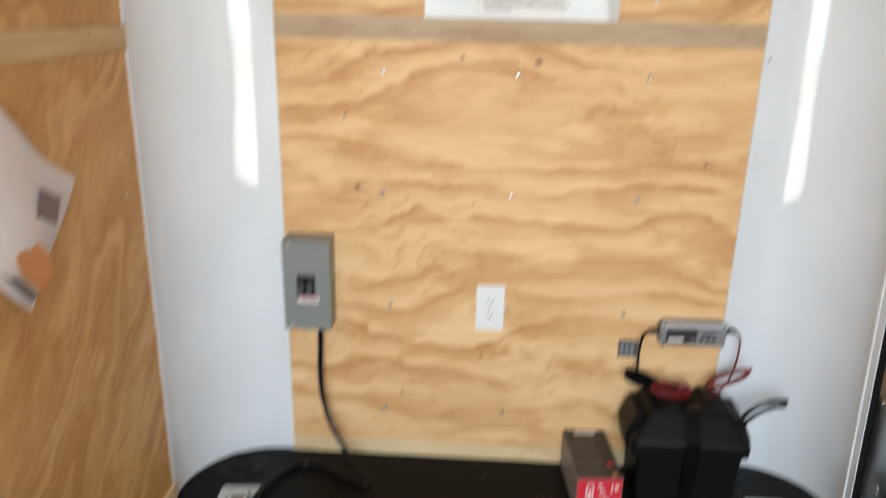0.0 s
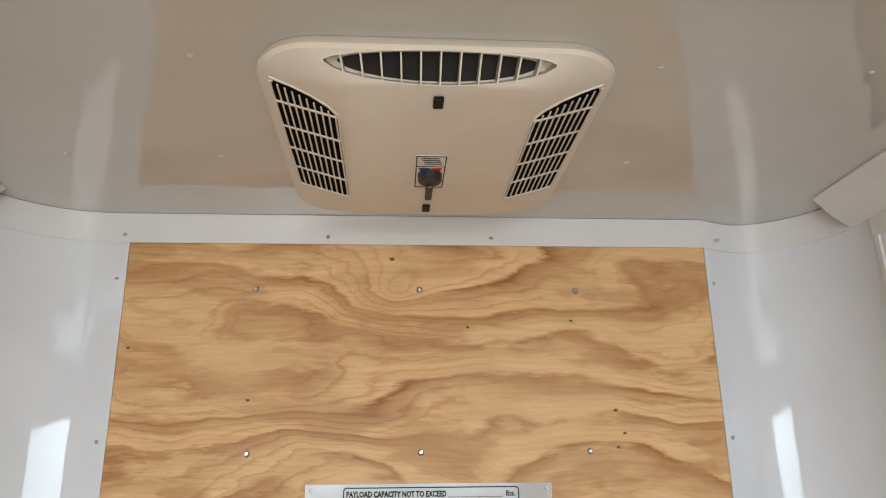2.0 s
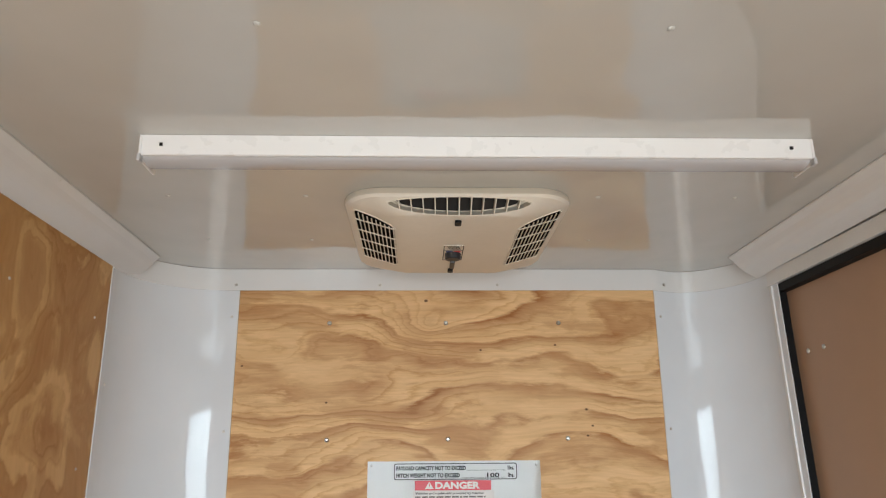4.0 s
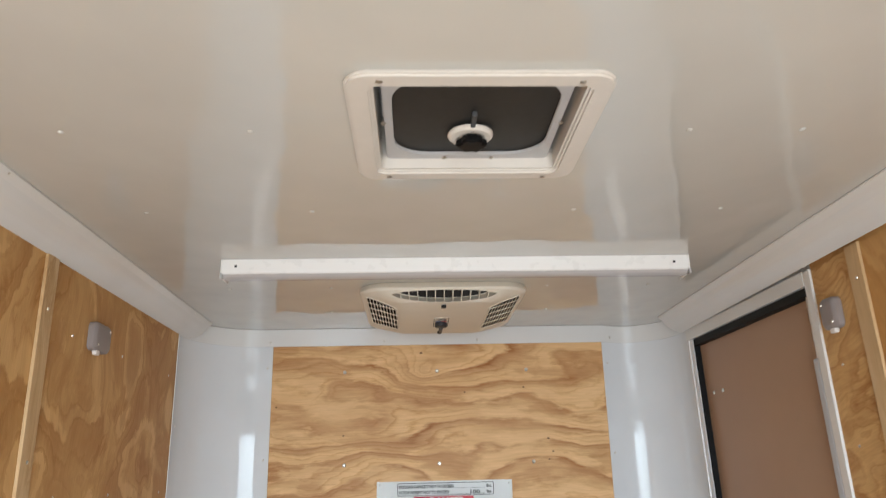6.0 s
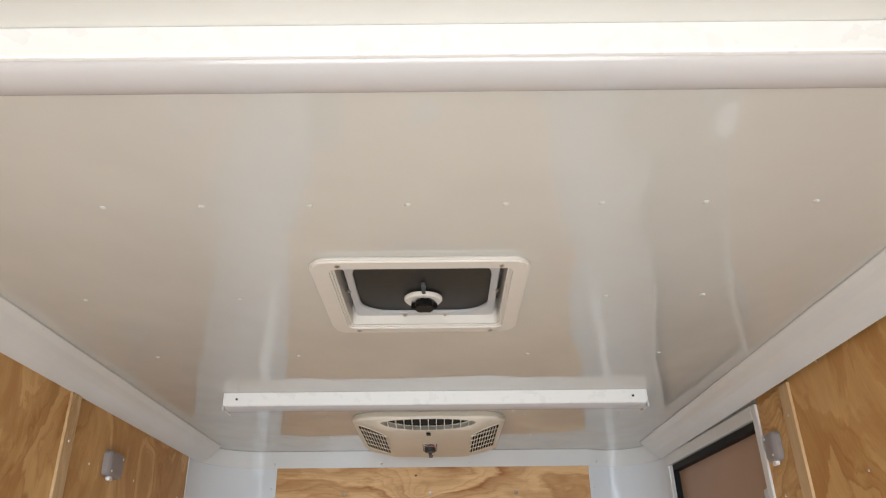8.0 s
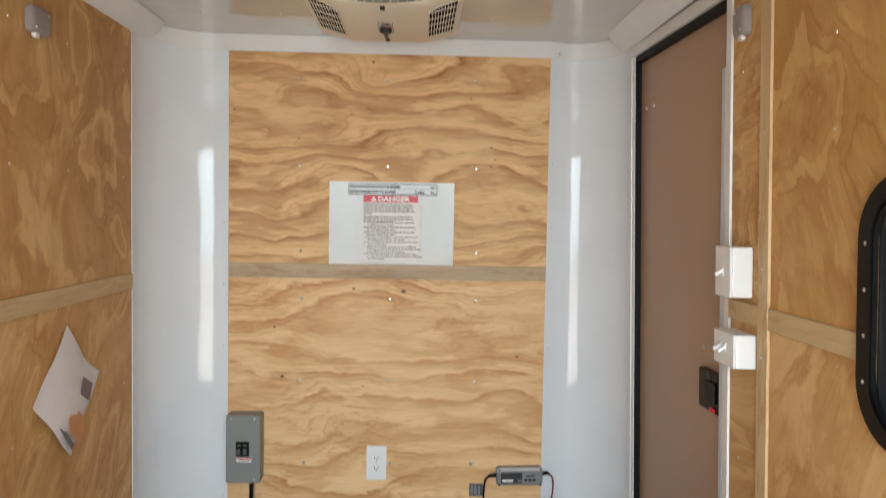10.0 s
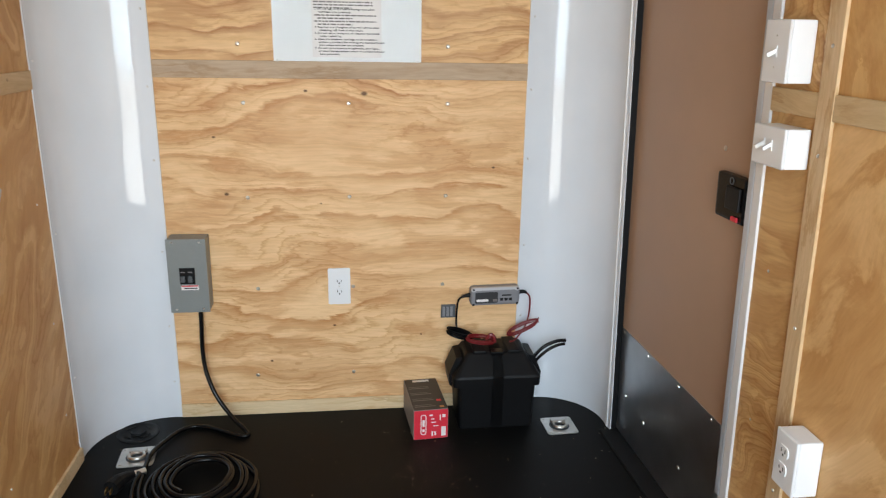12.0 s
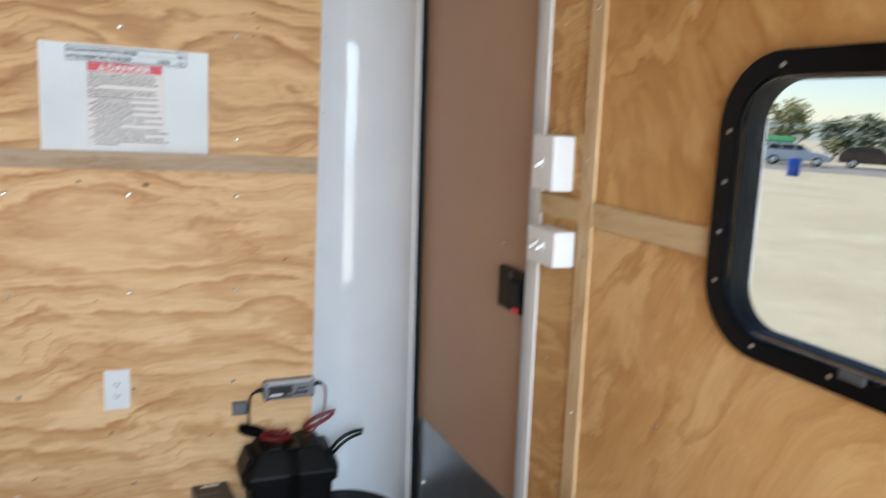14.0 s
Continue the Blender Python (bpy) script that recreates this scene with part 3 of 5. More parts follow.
for side, nm in ((-1, "corner_trim_left"), (1, "corner_trim_right")):
    ob = smooth(structure(nm, sheet(side, 0.0, 2.062), CORNER_WHITE, "rounded glossy white sheet closing the front corner", "trim"), 30)
    for z in (1.965, 1.645, 1.40, 1.165, 0.93, 0.62, 0.35, 0.14):
        screw((side * 0.622, -0.0034 + (0.007 if side > 0 else 0), z), (0, -1, 0), ob, 0.9)
    for z in (1.75, 1.25, 0.75, 0.28):
        screw(((XL + 0.0034) if side < 0 else (XR - 0.0034), -0.236 if side < 0 else -0.205, z), (-side, 0, 0), ob, 0.8)
    part("edge_lip", box(side * 0.605 - 0.0012, side * 0.605 + 0.0012, -0.0048, -0.0005, 0.0, 2.042), TRIM_WHITE, ob)

# head trim that follows the front wall and its rounded corners
a = corner_path(-1, -0.003)[::-1] + corner_path(1, -0.003)
b = corner_path(-1, 0.0)[::-1] + corner_path(1, 0.0)
head = smooth(structure("head_trim", prism(a + b[::-1], lambda u, v, w: (u, v, 2.042 + w), CZ - 0.001 - 2.042), TRIM_WHITE, "white painted strip between front wall and ceiling", "trim"), 30)
for x in (-0.615, -0.20, 0.143, 0.637):
    screw((x, -0.0064, 2.058), (0, -1, 0), head)


# cove strips along the side walls
def cove(side, name):
    xw = XL if side < 0 else XR
    pr = [(xw, 2.046), (xw - side * 0.005, 2.043)]
    for k in range(1, 6):
        t = k / 6
        pr.append((xw - side * (0.005 + 0.066 * t + 0.006 * math.sin(math.pi * t)), 2.043 + 0.058 * t - 0.004 * math.sin(math.pi * t)))
    pr += [(xw - side * 0.076, CZ - 0.0045), (xw - side * 0.076, CZ - 0.001), (xw, CZ - 0.001)]
    ob = structure(name, prism(pr, lambda u, v, w: (u, -0.145 - w, v), 3.50), TRIM_WHITE, "white angled cove strip between wall and ceiling", "trim")
    for k in range(9):
        y = -0.22 - 0.385 * k
        screw((xw - side * 0.006, y, 2.050), Vector((-side, 0, -0.7)), ob)
        screw((xw - side * 0.070, y - 0.12, CZ - 0.0075), Vector((-side * 0.4, 0, -1)), ob)
    return ob


cove(-1, "cove_trim_left"), cove(1, "cove_trim_right")

# side wall linings
lp = part("plywood_panel", slab_y(XL - 0.006, XL, ((-1.18, -0.258, 1.2005, 2.055), (YR, -1.1805, 1.2005, 2.055))), LEFT_PLY, wall_left, "honey plywood with swirling grain")
lq = part("plywood_panel", slab_y(XL - 0.006, XL, ((-1.18, -0.258, 0.0, 1.2), (YR, -1.1805, 0.0, 1.2))), LEFT_LOW, wall_left, "honey plywood with slanting grain")
part("batten", box(XL + 0.0005, XL + 0.008, -1.190, -1.140, 0.0, 2.046, 0.0015), BATTEN, wall_left, "pale wooden batten")
part("cover_strip", box(XL + 0.0005, XL + 0.007, -1.1395, -0.266, 1.174, 1.226, 0.0015), BAND, wall_left, "pale plywood cover strip")
part("cover_strip", box(XL + 0.0005, XL + 0.007, YR, -1.1905, 1.174, 1.226, 0.0015), BAND, wall_left, "pale plywood cover strip")
part("bottom_rail", box(XL + 0.0005, XL + 0.010, YR, -0.262, 0.0, 0.045, 0.002), PALE_PINE, wall_left)
for y in (-0.33, -0.72, -1.02, -1.5, -1.9, -2.4, -2.9):
    for z in (1.9, 1.55, 0.86, 0.5, 0.2):
        screw((XL + 0.0003, y, z), (1, 0, 0), lp if z > 1.2 else lq, 0.8)
for z in (1.93, 1.62, 1.30, 0.95, 0.6, 0.25):
    screw((XL + 0.0083, -1.165, z), (1, 0, 0), lp, 0.9)

UPPER = [(max(y0, YR), y1, max(z0, 1.2245), min(z1, 2.055)) for y0, y1, z0, z1 in ((YR, HOLE[0], 0, 3), (HOLE[0], HOLE[1], HOLE[3], 3), (HOLE[1], -1.19, 0, 3))]
LOWER = [(YR, HOLE[0], 0.0, 1.224), (HOLE[0], HOLE[1], 0.0, HOLE[2]), (HOLE[1], -1.19, 0.0, 1.224)]
rp = part("plywood_panel", slab_y(XR, XR + 0.006, UPPER), RIGHT_PLY, wall_right, "honey plywood with broad flame grain")
rq = part("plywood_panel", slab_y(XR, XR + 0.006, LOWER), RIGHT_LOW, wall_right, "honey plywood with slanting grain")
part("plywood_panel", slab_y(XR, XR + 0.006, ((-1.1895, -1.003, 1.2245, 2.055), (-1.1895, -1.003, 0.0, 1.224))), STRIP_PLY, wall_right, "narrow plywood strip with tight level grain")
part("batten", box(XR - 0.008, XR - 0.0005, -1.215, -1.166, 0.0, 2.046, 0.0015), BATTEN, wall_right, "pale wooden batten")
part("cover_strip", box(XR - 0.007, XR - 0.0005, -1.1655, -1.004, 1.200, 1.249, 0.0015), BAND, wall_right, "pale plywood cover strip")
part("cover_strip", box(XR - 0.007, XR - 0.0005, WIN[1] + 0.002, -1.2155, 1.200, 1.249, 0.0015), BAND, wall_right, "pale plywood cover strip")
part("cover_strip", box(XR - 0.007, XR - 0.0005, YR, WIN[0] - 0.002, 1.200, 1.249, 0.0015), BAND, wall_right, "pale plywood cover strip")
part("bottom_rail", box(XR - 0.010, XR - 0.0005, YR, -1.004, 0.0, 0.045, 0.002), PALE_PINE, wall_right)
for y in (-1.06, -1.46, -2.45, -2.9, -3.3):
    for z in (1.80, 1.62, 0.86, 0.5, 0.2):
        screw((XR - 0.0003, y, z), (-1, 0, 0), rp if z > 1.2 else rq, 0.8)
for z in (1.97, 1.64, 1.335, 1.133, 0.78, 0.40):
    screw((XR - 0.0083, -1.191, z), (-1, 0, 0), rp, 0.9)

# ---- side door ----
part("jamb", box(XR - 0.006, XR + 0.045, -1.0025, -0.972, 0.0, 2.042, 0.002), TRIM_WHITE, wall_right, "white painted door jamb")
part("jamb", box(XR - 0.007, XR + 0.045, -0.216, -0.202, 0.0, 2.0055, 0.002), TRIM_WHITE, wall_right, "white painted door jamb")
part("door_head", box(XR - 0.0068, XR + 0.045, -0.9715, -0.200, 2.006, 2.0428, 0.0005), TRIM_WHITE, wall_right)
part("seal", box(XR + 0.002, XR + 0.040, -0.232, -0.2165, 0.0, 2.0055, 0.002), BLACK_RUBBER, wall_right, "black rubber door seal")
part("seal", box(XR + 0.002, XR + 0.040, -0.9715, -0.2325, 1.984, 2.0055, 0.002), BLACK_RUBBER, wall_right, "black rubber door seal")
part("threshold", box(XR - 0.040, XR + 0.046, -0.971, -0.239, -0.02, 0.007, 0.003), BLACK_RUBBER, wall_right, "black rubber threshold")
DX = XR + 0.024
door = thing("door_1", (DX + 0.01, -0.60, 0.005), "closed brown hardboard side door with aluminium kick plate", "door", kind="structure")
part("door_panel", box(DX, DX + 0.022, -0.950, -0.233, 0.006, 1.983), DOOR_BROWN, door)
kick = part("kick_plate", box(DX - 0.0025, DX - 0.0003, -0.945, -0.236, 0.010, 0.392), KICK, door, "scuffed grey aluminium kick plate")
for y in (-0.255, -0.45, -0.66, -0.85):
    screw((DX - 0.0027, y, 0.380), (-1, 0, 0), kick)
for y, z in ((-0.30, 0.165), (-0.45, 0.145), (-0.70, 0.14)):
    screw((DX - 0.0027, y, z), (-1, 0, 0), kick, 1.6)
for y, z in ((-0.29, 1.82), (-0.36, 1.82), (-0.784, 1.086)):
    screw((DX - 0.0003, y, z), (-1, 0, 0), door, 1.5)
part("edge_bar", box(DX - 0.030, DX - 0.0005, -0.9705, -0.945, 0.23, 1.83, 0.006, seg=3), ALU_BLUISH, door, "bright aluminium edge bar")
latch = part("latch", box(DX - 0.024, DX - 0.0005, -0.932, -0.800, 0.925, 1.036, 0.008), BLACK_GLOSS, door, "black flush latch with red catch")
part("latch_handle", box(DX - 0.032, DX - 0.0242, -0.918, -0.858, 0.955, 1.010, 0.003), BLACK_PLASTIC, latch)
part("latch_ring", tube([(DX - 0.026, -0.872 + 0.008 * math.cos(k * 0.7), 1.022 + 0.008 * math.sin(k * 0.7)) for k in range(10)], 0.0013, 6), DARK_GREY, latch)
part("red_catch", box(DX - 0.030, DX - 0.0242, -0.912, -0.886, 0.930, 0.941, 0.002), RED_PRINT, latch, "red catch")

# ---- side window ----
win = thing("window_1", (XR, (WIN[0] + WIN[1]) / 2, WIN[2]), "rounded black framed sliding window in the plywood wall", "window", kind="structure")
to_w = lambda u, v, w: (XR - 0.0008 - w, u, v)
part("window_frame", ring_plate(rrect(*WIN, 0.115, 8), rrect(WIN[0] + 0.042, WIN[1] - 0.042, WIN[2] + 0.037, WIN[3] - 0.037, 0.080, 8), to_w, 0.016, 0.004), BLACK_GLOSS, win, "glossy black window frame")
part("outer_frame", ring_plate(rrect(HOLE[0] + 0.002, HOLE[1] - 0.002, HOLE[2] + 0.002, HOLE[3] - 0.002, 0.06, 8), rrect(WIN[0] + 0.0425, WIN[1] - 0.0425, WIN[2] + 0.0385, WIN[3] - 0.0385, 0.070, 8), lambda u, v, w: (XR - 0.0004 + w, u, v), 0.0419), BLACK_RUBBER, win)
pane = part("pane", prism(rrect(WIN[0] + 0.042, WIN[1] - 0.042, WIN[2] + 0.039, WIN[3] - 0.039, 0.06, 8), lambda u, v, w: (XR + 0.002 + w, u, v), 0.004), GLASS, win, "clear window pane")
pane.visible_shadow = False
for u, v in [(WIN[1] - 0.026, z) for z in (1.17, 1.25, 1.33, 1.41)] + [(y, WIN[2] + 0.022) for y in (-1.68, -1.82, -1.98, -2.15)] + [(y, WIN[3] - 0.022) for y in (-1.68, -1.86, -2.04, -2.2)]:
    screw((XR - 0.0172, u, v), (-1, 0, 0), win, 0.85)
part("weep_cover", box(XR - 0.021, XR - 0.0168, -1.875, -1.835, WIN[2] + 0.026, WIN[2] + 0.040, 0.002), DARK_GREY, win)

# ---- ceiling air conditioner ----
AX, AY = -0.004, -0.395
ac = thing("air_conditioner", (AX, AY, CZ - 0.002), "warm white plastic ceiling air conditioner shroud with side grilles", "air conditioner")
loops = []
for hx, y0, y1, z, r in ((0.243, -0.676, -0.092, CZ - 0.001, 0.085), (0.244, -0.684, -0.090, CZ - 0.010, 0.085), (0.241, -0.689, -0.095, CZ - 0.019, 0.080),
                         (0.230, -0.688, -0.105, 2.0800, 0.070), (0.140, -0.653, -0.165, 2.0535, 0.030), (0.130, -0.646, -0.18, 2.0515, 0.025)):
    loops.append([(u, v, z) for u, v in rrect(AX - hx, AX + hx, y0, y1, r, 8)])
shroud = smooth(part("shroud", loft(loops, lambda u, v, w: (u, v, w)), AC_BEIGE, ac), 25)


def on_slope(side):
    """Local frame on the sloping side of the shroud: u outwards, v along y, w out of the surface."""
    a, b = Vector((AX + side * 0.140, 0, 2.0535)), Vector((AX + side * 0.230, 0, 2.0800))
    du = (b - a).normalized()
    nw = Vector((0, 1, 0)).cross(du).normalized()
    if nw.z > 0:
        nw = -nw
    return lambda u, v, w: a + du * (u - 0.005) + Vector((0, v, 0)) + nw * w


for side in (-1, 1):
    to = on_slope(side)
    outl = [(0.003, -0.555), (0.014, -0.575), (0.035, -0.594), (0.058, -0.606), (0.080, -0.612), (0.084, -0.600), (0.084, -0.25), (0.076, -0.238), (0.012, -0.240), (0.003, -0.25)]
    # flat plate on the surface, its black paints the shade behind the slats
    g = part("side_grille", prism([(0.003 + (u - 0.003) * 1.08, -0.256 + (v + 0.238) * 0.96) for u, v in outl], to, 0.0016), RECESS_SHADE, ac, "dark slotted return air grille")
    for k in range(10):
        u = 0.003 + k * 0.0097
        top = -0.559 - (u / 0.092) ** 0.7 * 0.054
        part("slat", prism([(u, top), (u + 0.0021, top), (u + 0.0023, -0.257), (u, -0.257)], to, 0.0032), AC_BEIGE, g)
    for k in range(5):
        v = -0.562 + k * 0.0755
        part("slat", prism([(0.002, v), (0.0925, v), (0.0925, v + 0.0038), (0.002, v + 0.0038)], to, 0.0036), AC_BEIGE, g)
    part("grille_rim", ring_plate([(0.0475 + (u - 0.0435) * 1.20, -0.43 + (v + 0.42) * 0.99) for u, v in outl], [(0.0475 + (u - 0.0435) * 1.12, -0.43 + (v + 0.42) * 0.97) for u, v in outl], to, 0.0016), AC_BEIGE, g)

# oval outlet on the rear slope
ya, za, yb, zb = -0.653, 2.0535, -0.688, 2.0800
dv = Vector((0, yb - ya, zb - za)).normalized()
nv = Vector((0, dv.z, -dv.y)) * (1 if -dv.y < 0 else -1)
if nv.z > 0:
    nv = -nv
to_o = lambda u, v, w: Vector((AX + u, ya, za)) + dv * v + nv * w
OV = 0.045


def lens_half(u, top):
    s = max(0.0, 1 - (u / 0.148) ** 2)
    return -0.001 + OV * (0.66 + 0.34 * s ** 0.55) if top else -0.001 + OV * (0.66 - 0.66 * s ** 0.6)


us = [-0.147 + 0.294 * k / 24 for k in range(25)]
ov = [(u, lens_half(u, True)) for u in us] + [(u, lens_half(u, False)) for u in us[::-1]]


def pocket(ob, cutter):
    """Cuts a solid out of a part and keeps the result as plain mesh."""
    cut = ob.modifiers.new("pocket", "BOOLEAN")
    cut.object, cut.solver = cutter, "EXACT"
    bpy.context.view_layer.update()
    me = bpy.data.meshes.new_from_object(ob.evaluated_get(bpy.context.evaluated_depsgraph_get()))
    ob.modifiers.clear()
    ob.data = me
    bpy.data.objects.remove(cutter)


INTO = Vector((0, 0.84, 0.54))
pocket(shroud, part("cutter", prism(ov, lambda u, v, w: to_o(u, v, 0) + INTO * (w - 0.006), 0.038), AC_BEIGE, ac))
louvre = part("outlet_louvre", prism([(u * 0.90, 0.024 + (v - 0.024) * 0.90) for u, v in ov], lambda u, v, w: to_o(u, v, 0) + INTO * (0.0315 - w), 0.0012), DUCT_DARK, ac, "oval outlet with upright fins")
for k in range(11):
    u = -0.123 + 0.0246 * k
    lo_, hi_ = lens_half(u, False), lens_half(u, True)
    tip = 0.004 * (u / 0.13)
    part("fin", prism([(u - 0.0011, lo_), (u + 0.0011, lo_), (u + 0.0011 + tip, hi_), (u - 0.0011 + tip, hi_)], lambda u, v, w: to_o(u, v, 0.0005) + INTO * w, 0.022), AC_BEIGE, louvre)
part("outlet_rim", ring_plate([(u * 1.02, 0.024 + (v - 0.024) * 1.06) for u, v in ov], ov, to_o, 0.0014), AC_BEIGE, louvre)
label = part("control_label", box(AX - 0.024, AX + 0.024, -0.438, -0.310, 2.0500, 2.0513), AC_BEIGE, ac)
bm = bmesh.new()
for x0, x1, y0, y1 in ((-0.024, 0.024, -0.438, -0.4355), (-0.024, 0.024, -0.3125, -0.310), (-0.024, -0.0222, -0.4355, -0.3125), (0.0222, 0.024, -0.4355, -0.3125), (-0.0222, 0.0222, -0.3985, -0.397)):
    box(AX + x0, AX + x1, y0, y1, 2.0495, 2.0500, bm=bm)
part("label_border", bm, INK, label)
bm = bmesh.new()
for k in range(4):
    box(AX - 0.016 + 0.002 * k, AX + 0.012 + 0.002 * k, -0.430 + 0.007 * k, -0.4275 + 0.007 * k, 2.0495, 2.0500, bm=bm)
part("print", bm, INK, label)
part("print", prism([(AX - 0.019, -0.392), (AX - 0.001, -0.392), (AX - 0.001, -0.378), (AX - 0.014, -0.372)], lambda u, v, w: (u, v, 2.0500 - w), 0.0005), BLUE_PRINT, label, "blue dial mark")
part("print", prism([(AX + 0.001, -0.392), (AX + 0.019, -0.392), (AX + 0.014, -0.372), (AX + 0.001, -0.378)], lambda u, v, w: (u, v, 2.0500 - w), 0.0005), RED_PRINT, label, "red dial mark")
knob = part("control_knob", lathe([(0.020, 0.0), (0.0195, 0.012), (0.017, 0.015), (0.0, 0.0155)], lambda u, v, w: (AX + u, -0.366 + v, 2.0498 - w), 20), KNOB_GREY, ac, "dark rotary control knob")
part("pointer", box(AX - 0.006, AX + 0.006, -0.355, -0.296, 2.030, 2.040, 0.003), KNOB_GREY, knob)
for y in (-0.612, -0.211):
    part("clip", box(AX - 0.007, AX + 0.007, y - 0.014, y + 0.010, 2.044, 2.0512, 0.002), BLACK_PLASTIC, ac, "dark fixing clip")

# ---- roof vent ----
vent = thing("roof_vent", (0.006, -1.646, CZ - 0.001), "white plastic roof vent with dark insect screen and crank knob", "vent")
to_c = lambda u, v, w: (u, v, CZ - 0.0005 - w)
smooth(part("flange", ring_plate(rrect(-0.187, 0.198, -1.833, -1.462, 0.035, 6), rrect(VX0 + 0.002, VX1 - 0.002, VY0 + 0.002, VY1 - 0.002, 0.012, 6), to_c, 0.011, 0.004), VENT_WHITE, vent), 40)
part("throat", ring_plate(rrect(VX0 + 0.0005, VX1 - 0.0005, VY0 + 0.0005, VY1 - 0.0005, 0.011, 6), rrect(VX0 + 0.006, VX1 - 0.006, VY0 + 0.006, VY1 - 0.006, 0.010, 6), lambda u, v, w: (u, v, CZ - 0.004 + w), 0.10), VENT_WHITE, vent)
part("screen_frame", ring_plate(rrect(VX0 + 0.016, VX1 - 0.016, VY0 + 0.0065, VY1 - 0.0065, 0.010, 6), rrect(VX0 + 0.030, VX1 - 0.030, VY0 + 0.026, VY1 - 0.026, 0.060, 6), lambda u, v, w: (u, v, CZ + 0.014 + w), 0.006, 0.0015), LIGHT_GREY, vent, "grey screen frame")
part("screen", box(VX0 + 0.02, VX1 - 0.02, VY0 + 0.02, VY1 - 0.012, CZ + 0.0205, CZ + 0.022), SCREEN, vent, "dark insect screen")
part("lid", box(VX0 - 0.03, VX1 + 0.03, VY0 - 0.03, VY1 + 0.03, CZ + 0.097, CZ + 0.115, 0.006), SKIN_WHITE, vent)
ring = part("crank_ring", lathe([(0.038, 0.0), (0.038, 0.004), (0.034, 0.008), (0.024, 0.008), (0.022, 0.004), (0.0, 0.004)], lambda u, v, w: (0.006 + u, -1.594 + v, CZ + 0.016 - w), 28), VENT_WHITE, vent, "white crank ring")
part("crank_knob", lathe([(0.012, -0.006), (0.014, 0.0), (0.023, 0.003), (0.024, 0.012), (0.020, 0.015), (0.0, 0.015)], lambda u, v, w: (0.008 + u * (1 + 0.12 * math.cos(6 * math.atan2(v, u))), -1.592 + v * (1 + 0.12 * math.cos(6 * math.atan2(v, u))), CZ + 0.008 - w), 36), BLACK_PLASTIC, ring, "black crank knob")
part("crank_arm", box(0.004, 0.012, -1.67, -1.61, CZ + 0.010, CZ + 0.0195, 0.002), DARK_GREY, vent)
for x, y in ((-0.136, -1.816), (0.147, -1.813)):
    screw((x, y, CZ - 0.012), (0, 0, -1), vent, 1.1)
for x, y in ((-0.132, -1.479), (0.145, -1.476)):
    screw((x, y, CZ - 0.012), (0, 0, -1), vent, 1.1)
for x, y in ((-0.035, -1.505), (0.05, -1.505), (-0.137, -1.64), (0.150, -1.64)):
    screw((x, y, CZ + 0.0135), (0, 0, -1), vent, 1.1)

# screws in the ceiling sheets
for x in (-0.62, -0.457, -0.311, -0.151, -0.006, 0.140, 0.282, 0.437, 0.60):
    screw((x, -2.013, CZ - 0.0002), (0, 0, -1), ceiling, 1.1, SCREW_PALE)
for y, row in ((-1.64, (-0.644, -0.348, 0.36, 0.548)), (-1.267, (-0.637, -0.3, 0.246, 0.56)), (-0.62, (-0.33, 0.30, 0.60, -0.62)), (-0.30, (-0.36, -0.62, 0.35)), (-2.55, (-0.6, -0.2, 0.2, 0.6))):
    for x in row:
        screw((x, y, CZ - 0.0002), (0, 0, -1), ceiling, 1.2, SCREW_PALE)


# ---- ceiling strip lights (switched off) ----
def strip_light(y0):
    """White enamelled batten light across the ceiling; y0 is its rear face."""
    x0, x1 = -0.570, 0.613
    lamp = thing("ceiling_light", (0.02, y0 + 0.06, CZ - 0.001), "long white strip light across the ceiling, switched off", "ceiling light", "ceiling strip lights")
    pr = [(0.0, -0.0008), (0.0, -0.036), (0.0015, -0.038), (0.006, -0.038), (0.006, -0.0008)]
    to = lambda u, v, w: (x0 + 0.004 + w, y0 + u, CZ + v)
    part("housing", prism(pr, to, x1 - x0 - 0.008), LAMP_WHITE, lamp)
    dome = [(0.0062, -0.006)] + [(0.0062 + 0.029 * (1 - math.cos(math.pi * k / 14)), -0.033 - 0.013 * math.sin(math.pi * k / 14)) for k in range(15)] + [(0.0642, -0.006)]
    smooth(part("diffuser", prism(dome, to, x1 - x0 - 0.008), LENS_WHITE, lamp, "frosted white diffuser"), 30)
    pr2 = [(0.0644, -0.0008), (0.0644, -0.030), (0.068, -0.030), (0.070, -0.028), (0.070, -0.0008)]
    part("housing", prism(pr2, to, x1 - x0 - 0.008), LAMP_WHITE, lamp)
    for xa in (x0, x1 - 0.0038):
        part("end_cap", box(xa, xa + 0.0038, y0 - 0.002, y0 + 0.072, CZ - 0.047, CZ - 0.0012, 0.001), LAMP_WHITE, lamp)
        part("tab", box(xa - 0.002 if xa < 0 else xa, xa + 0.004 if xa < 0 else xa + 0.006, y0 - 0.003, y0 + 0.012, CZ - 0.050, CZ - 0.036, 0.002), LIGHT_GREY, lamp)
    for x in (x0 + 0.037, x1 - 0.040):
        part("rivet", box(x - 0.003, x + 0.003, y0 - 0.0015, y0 - 0.0002, CZ - 0.022, CZ - 0.016), INK, lamp)
    return lamp


l1 = strip_light(-0.925)
copy_thing(l1, pose(0.02, -2.395 + 0.06, CZ - 0.001))


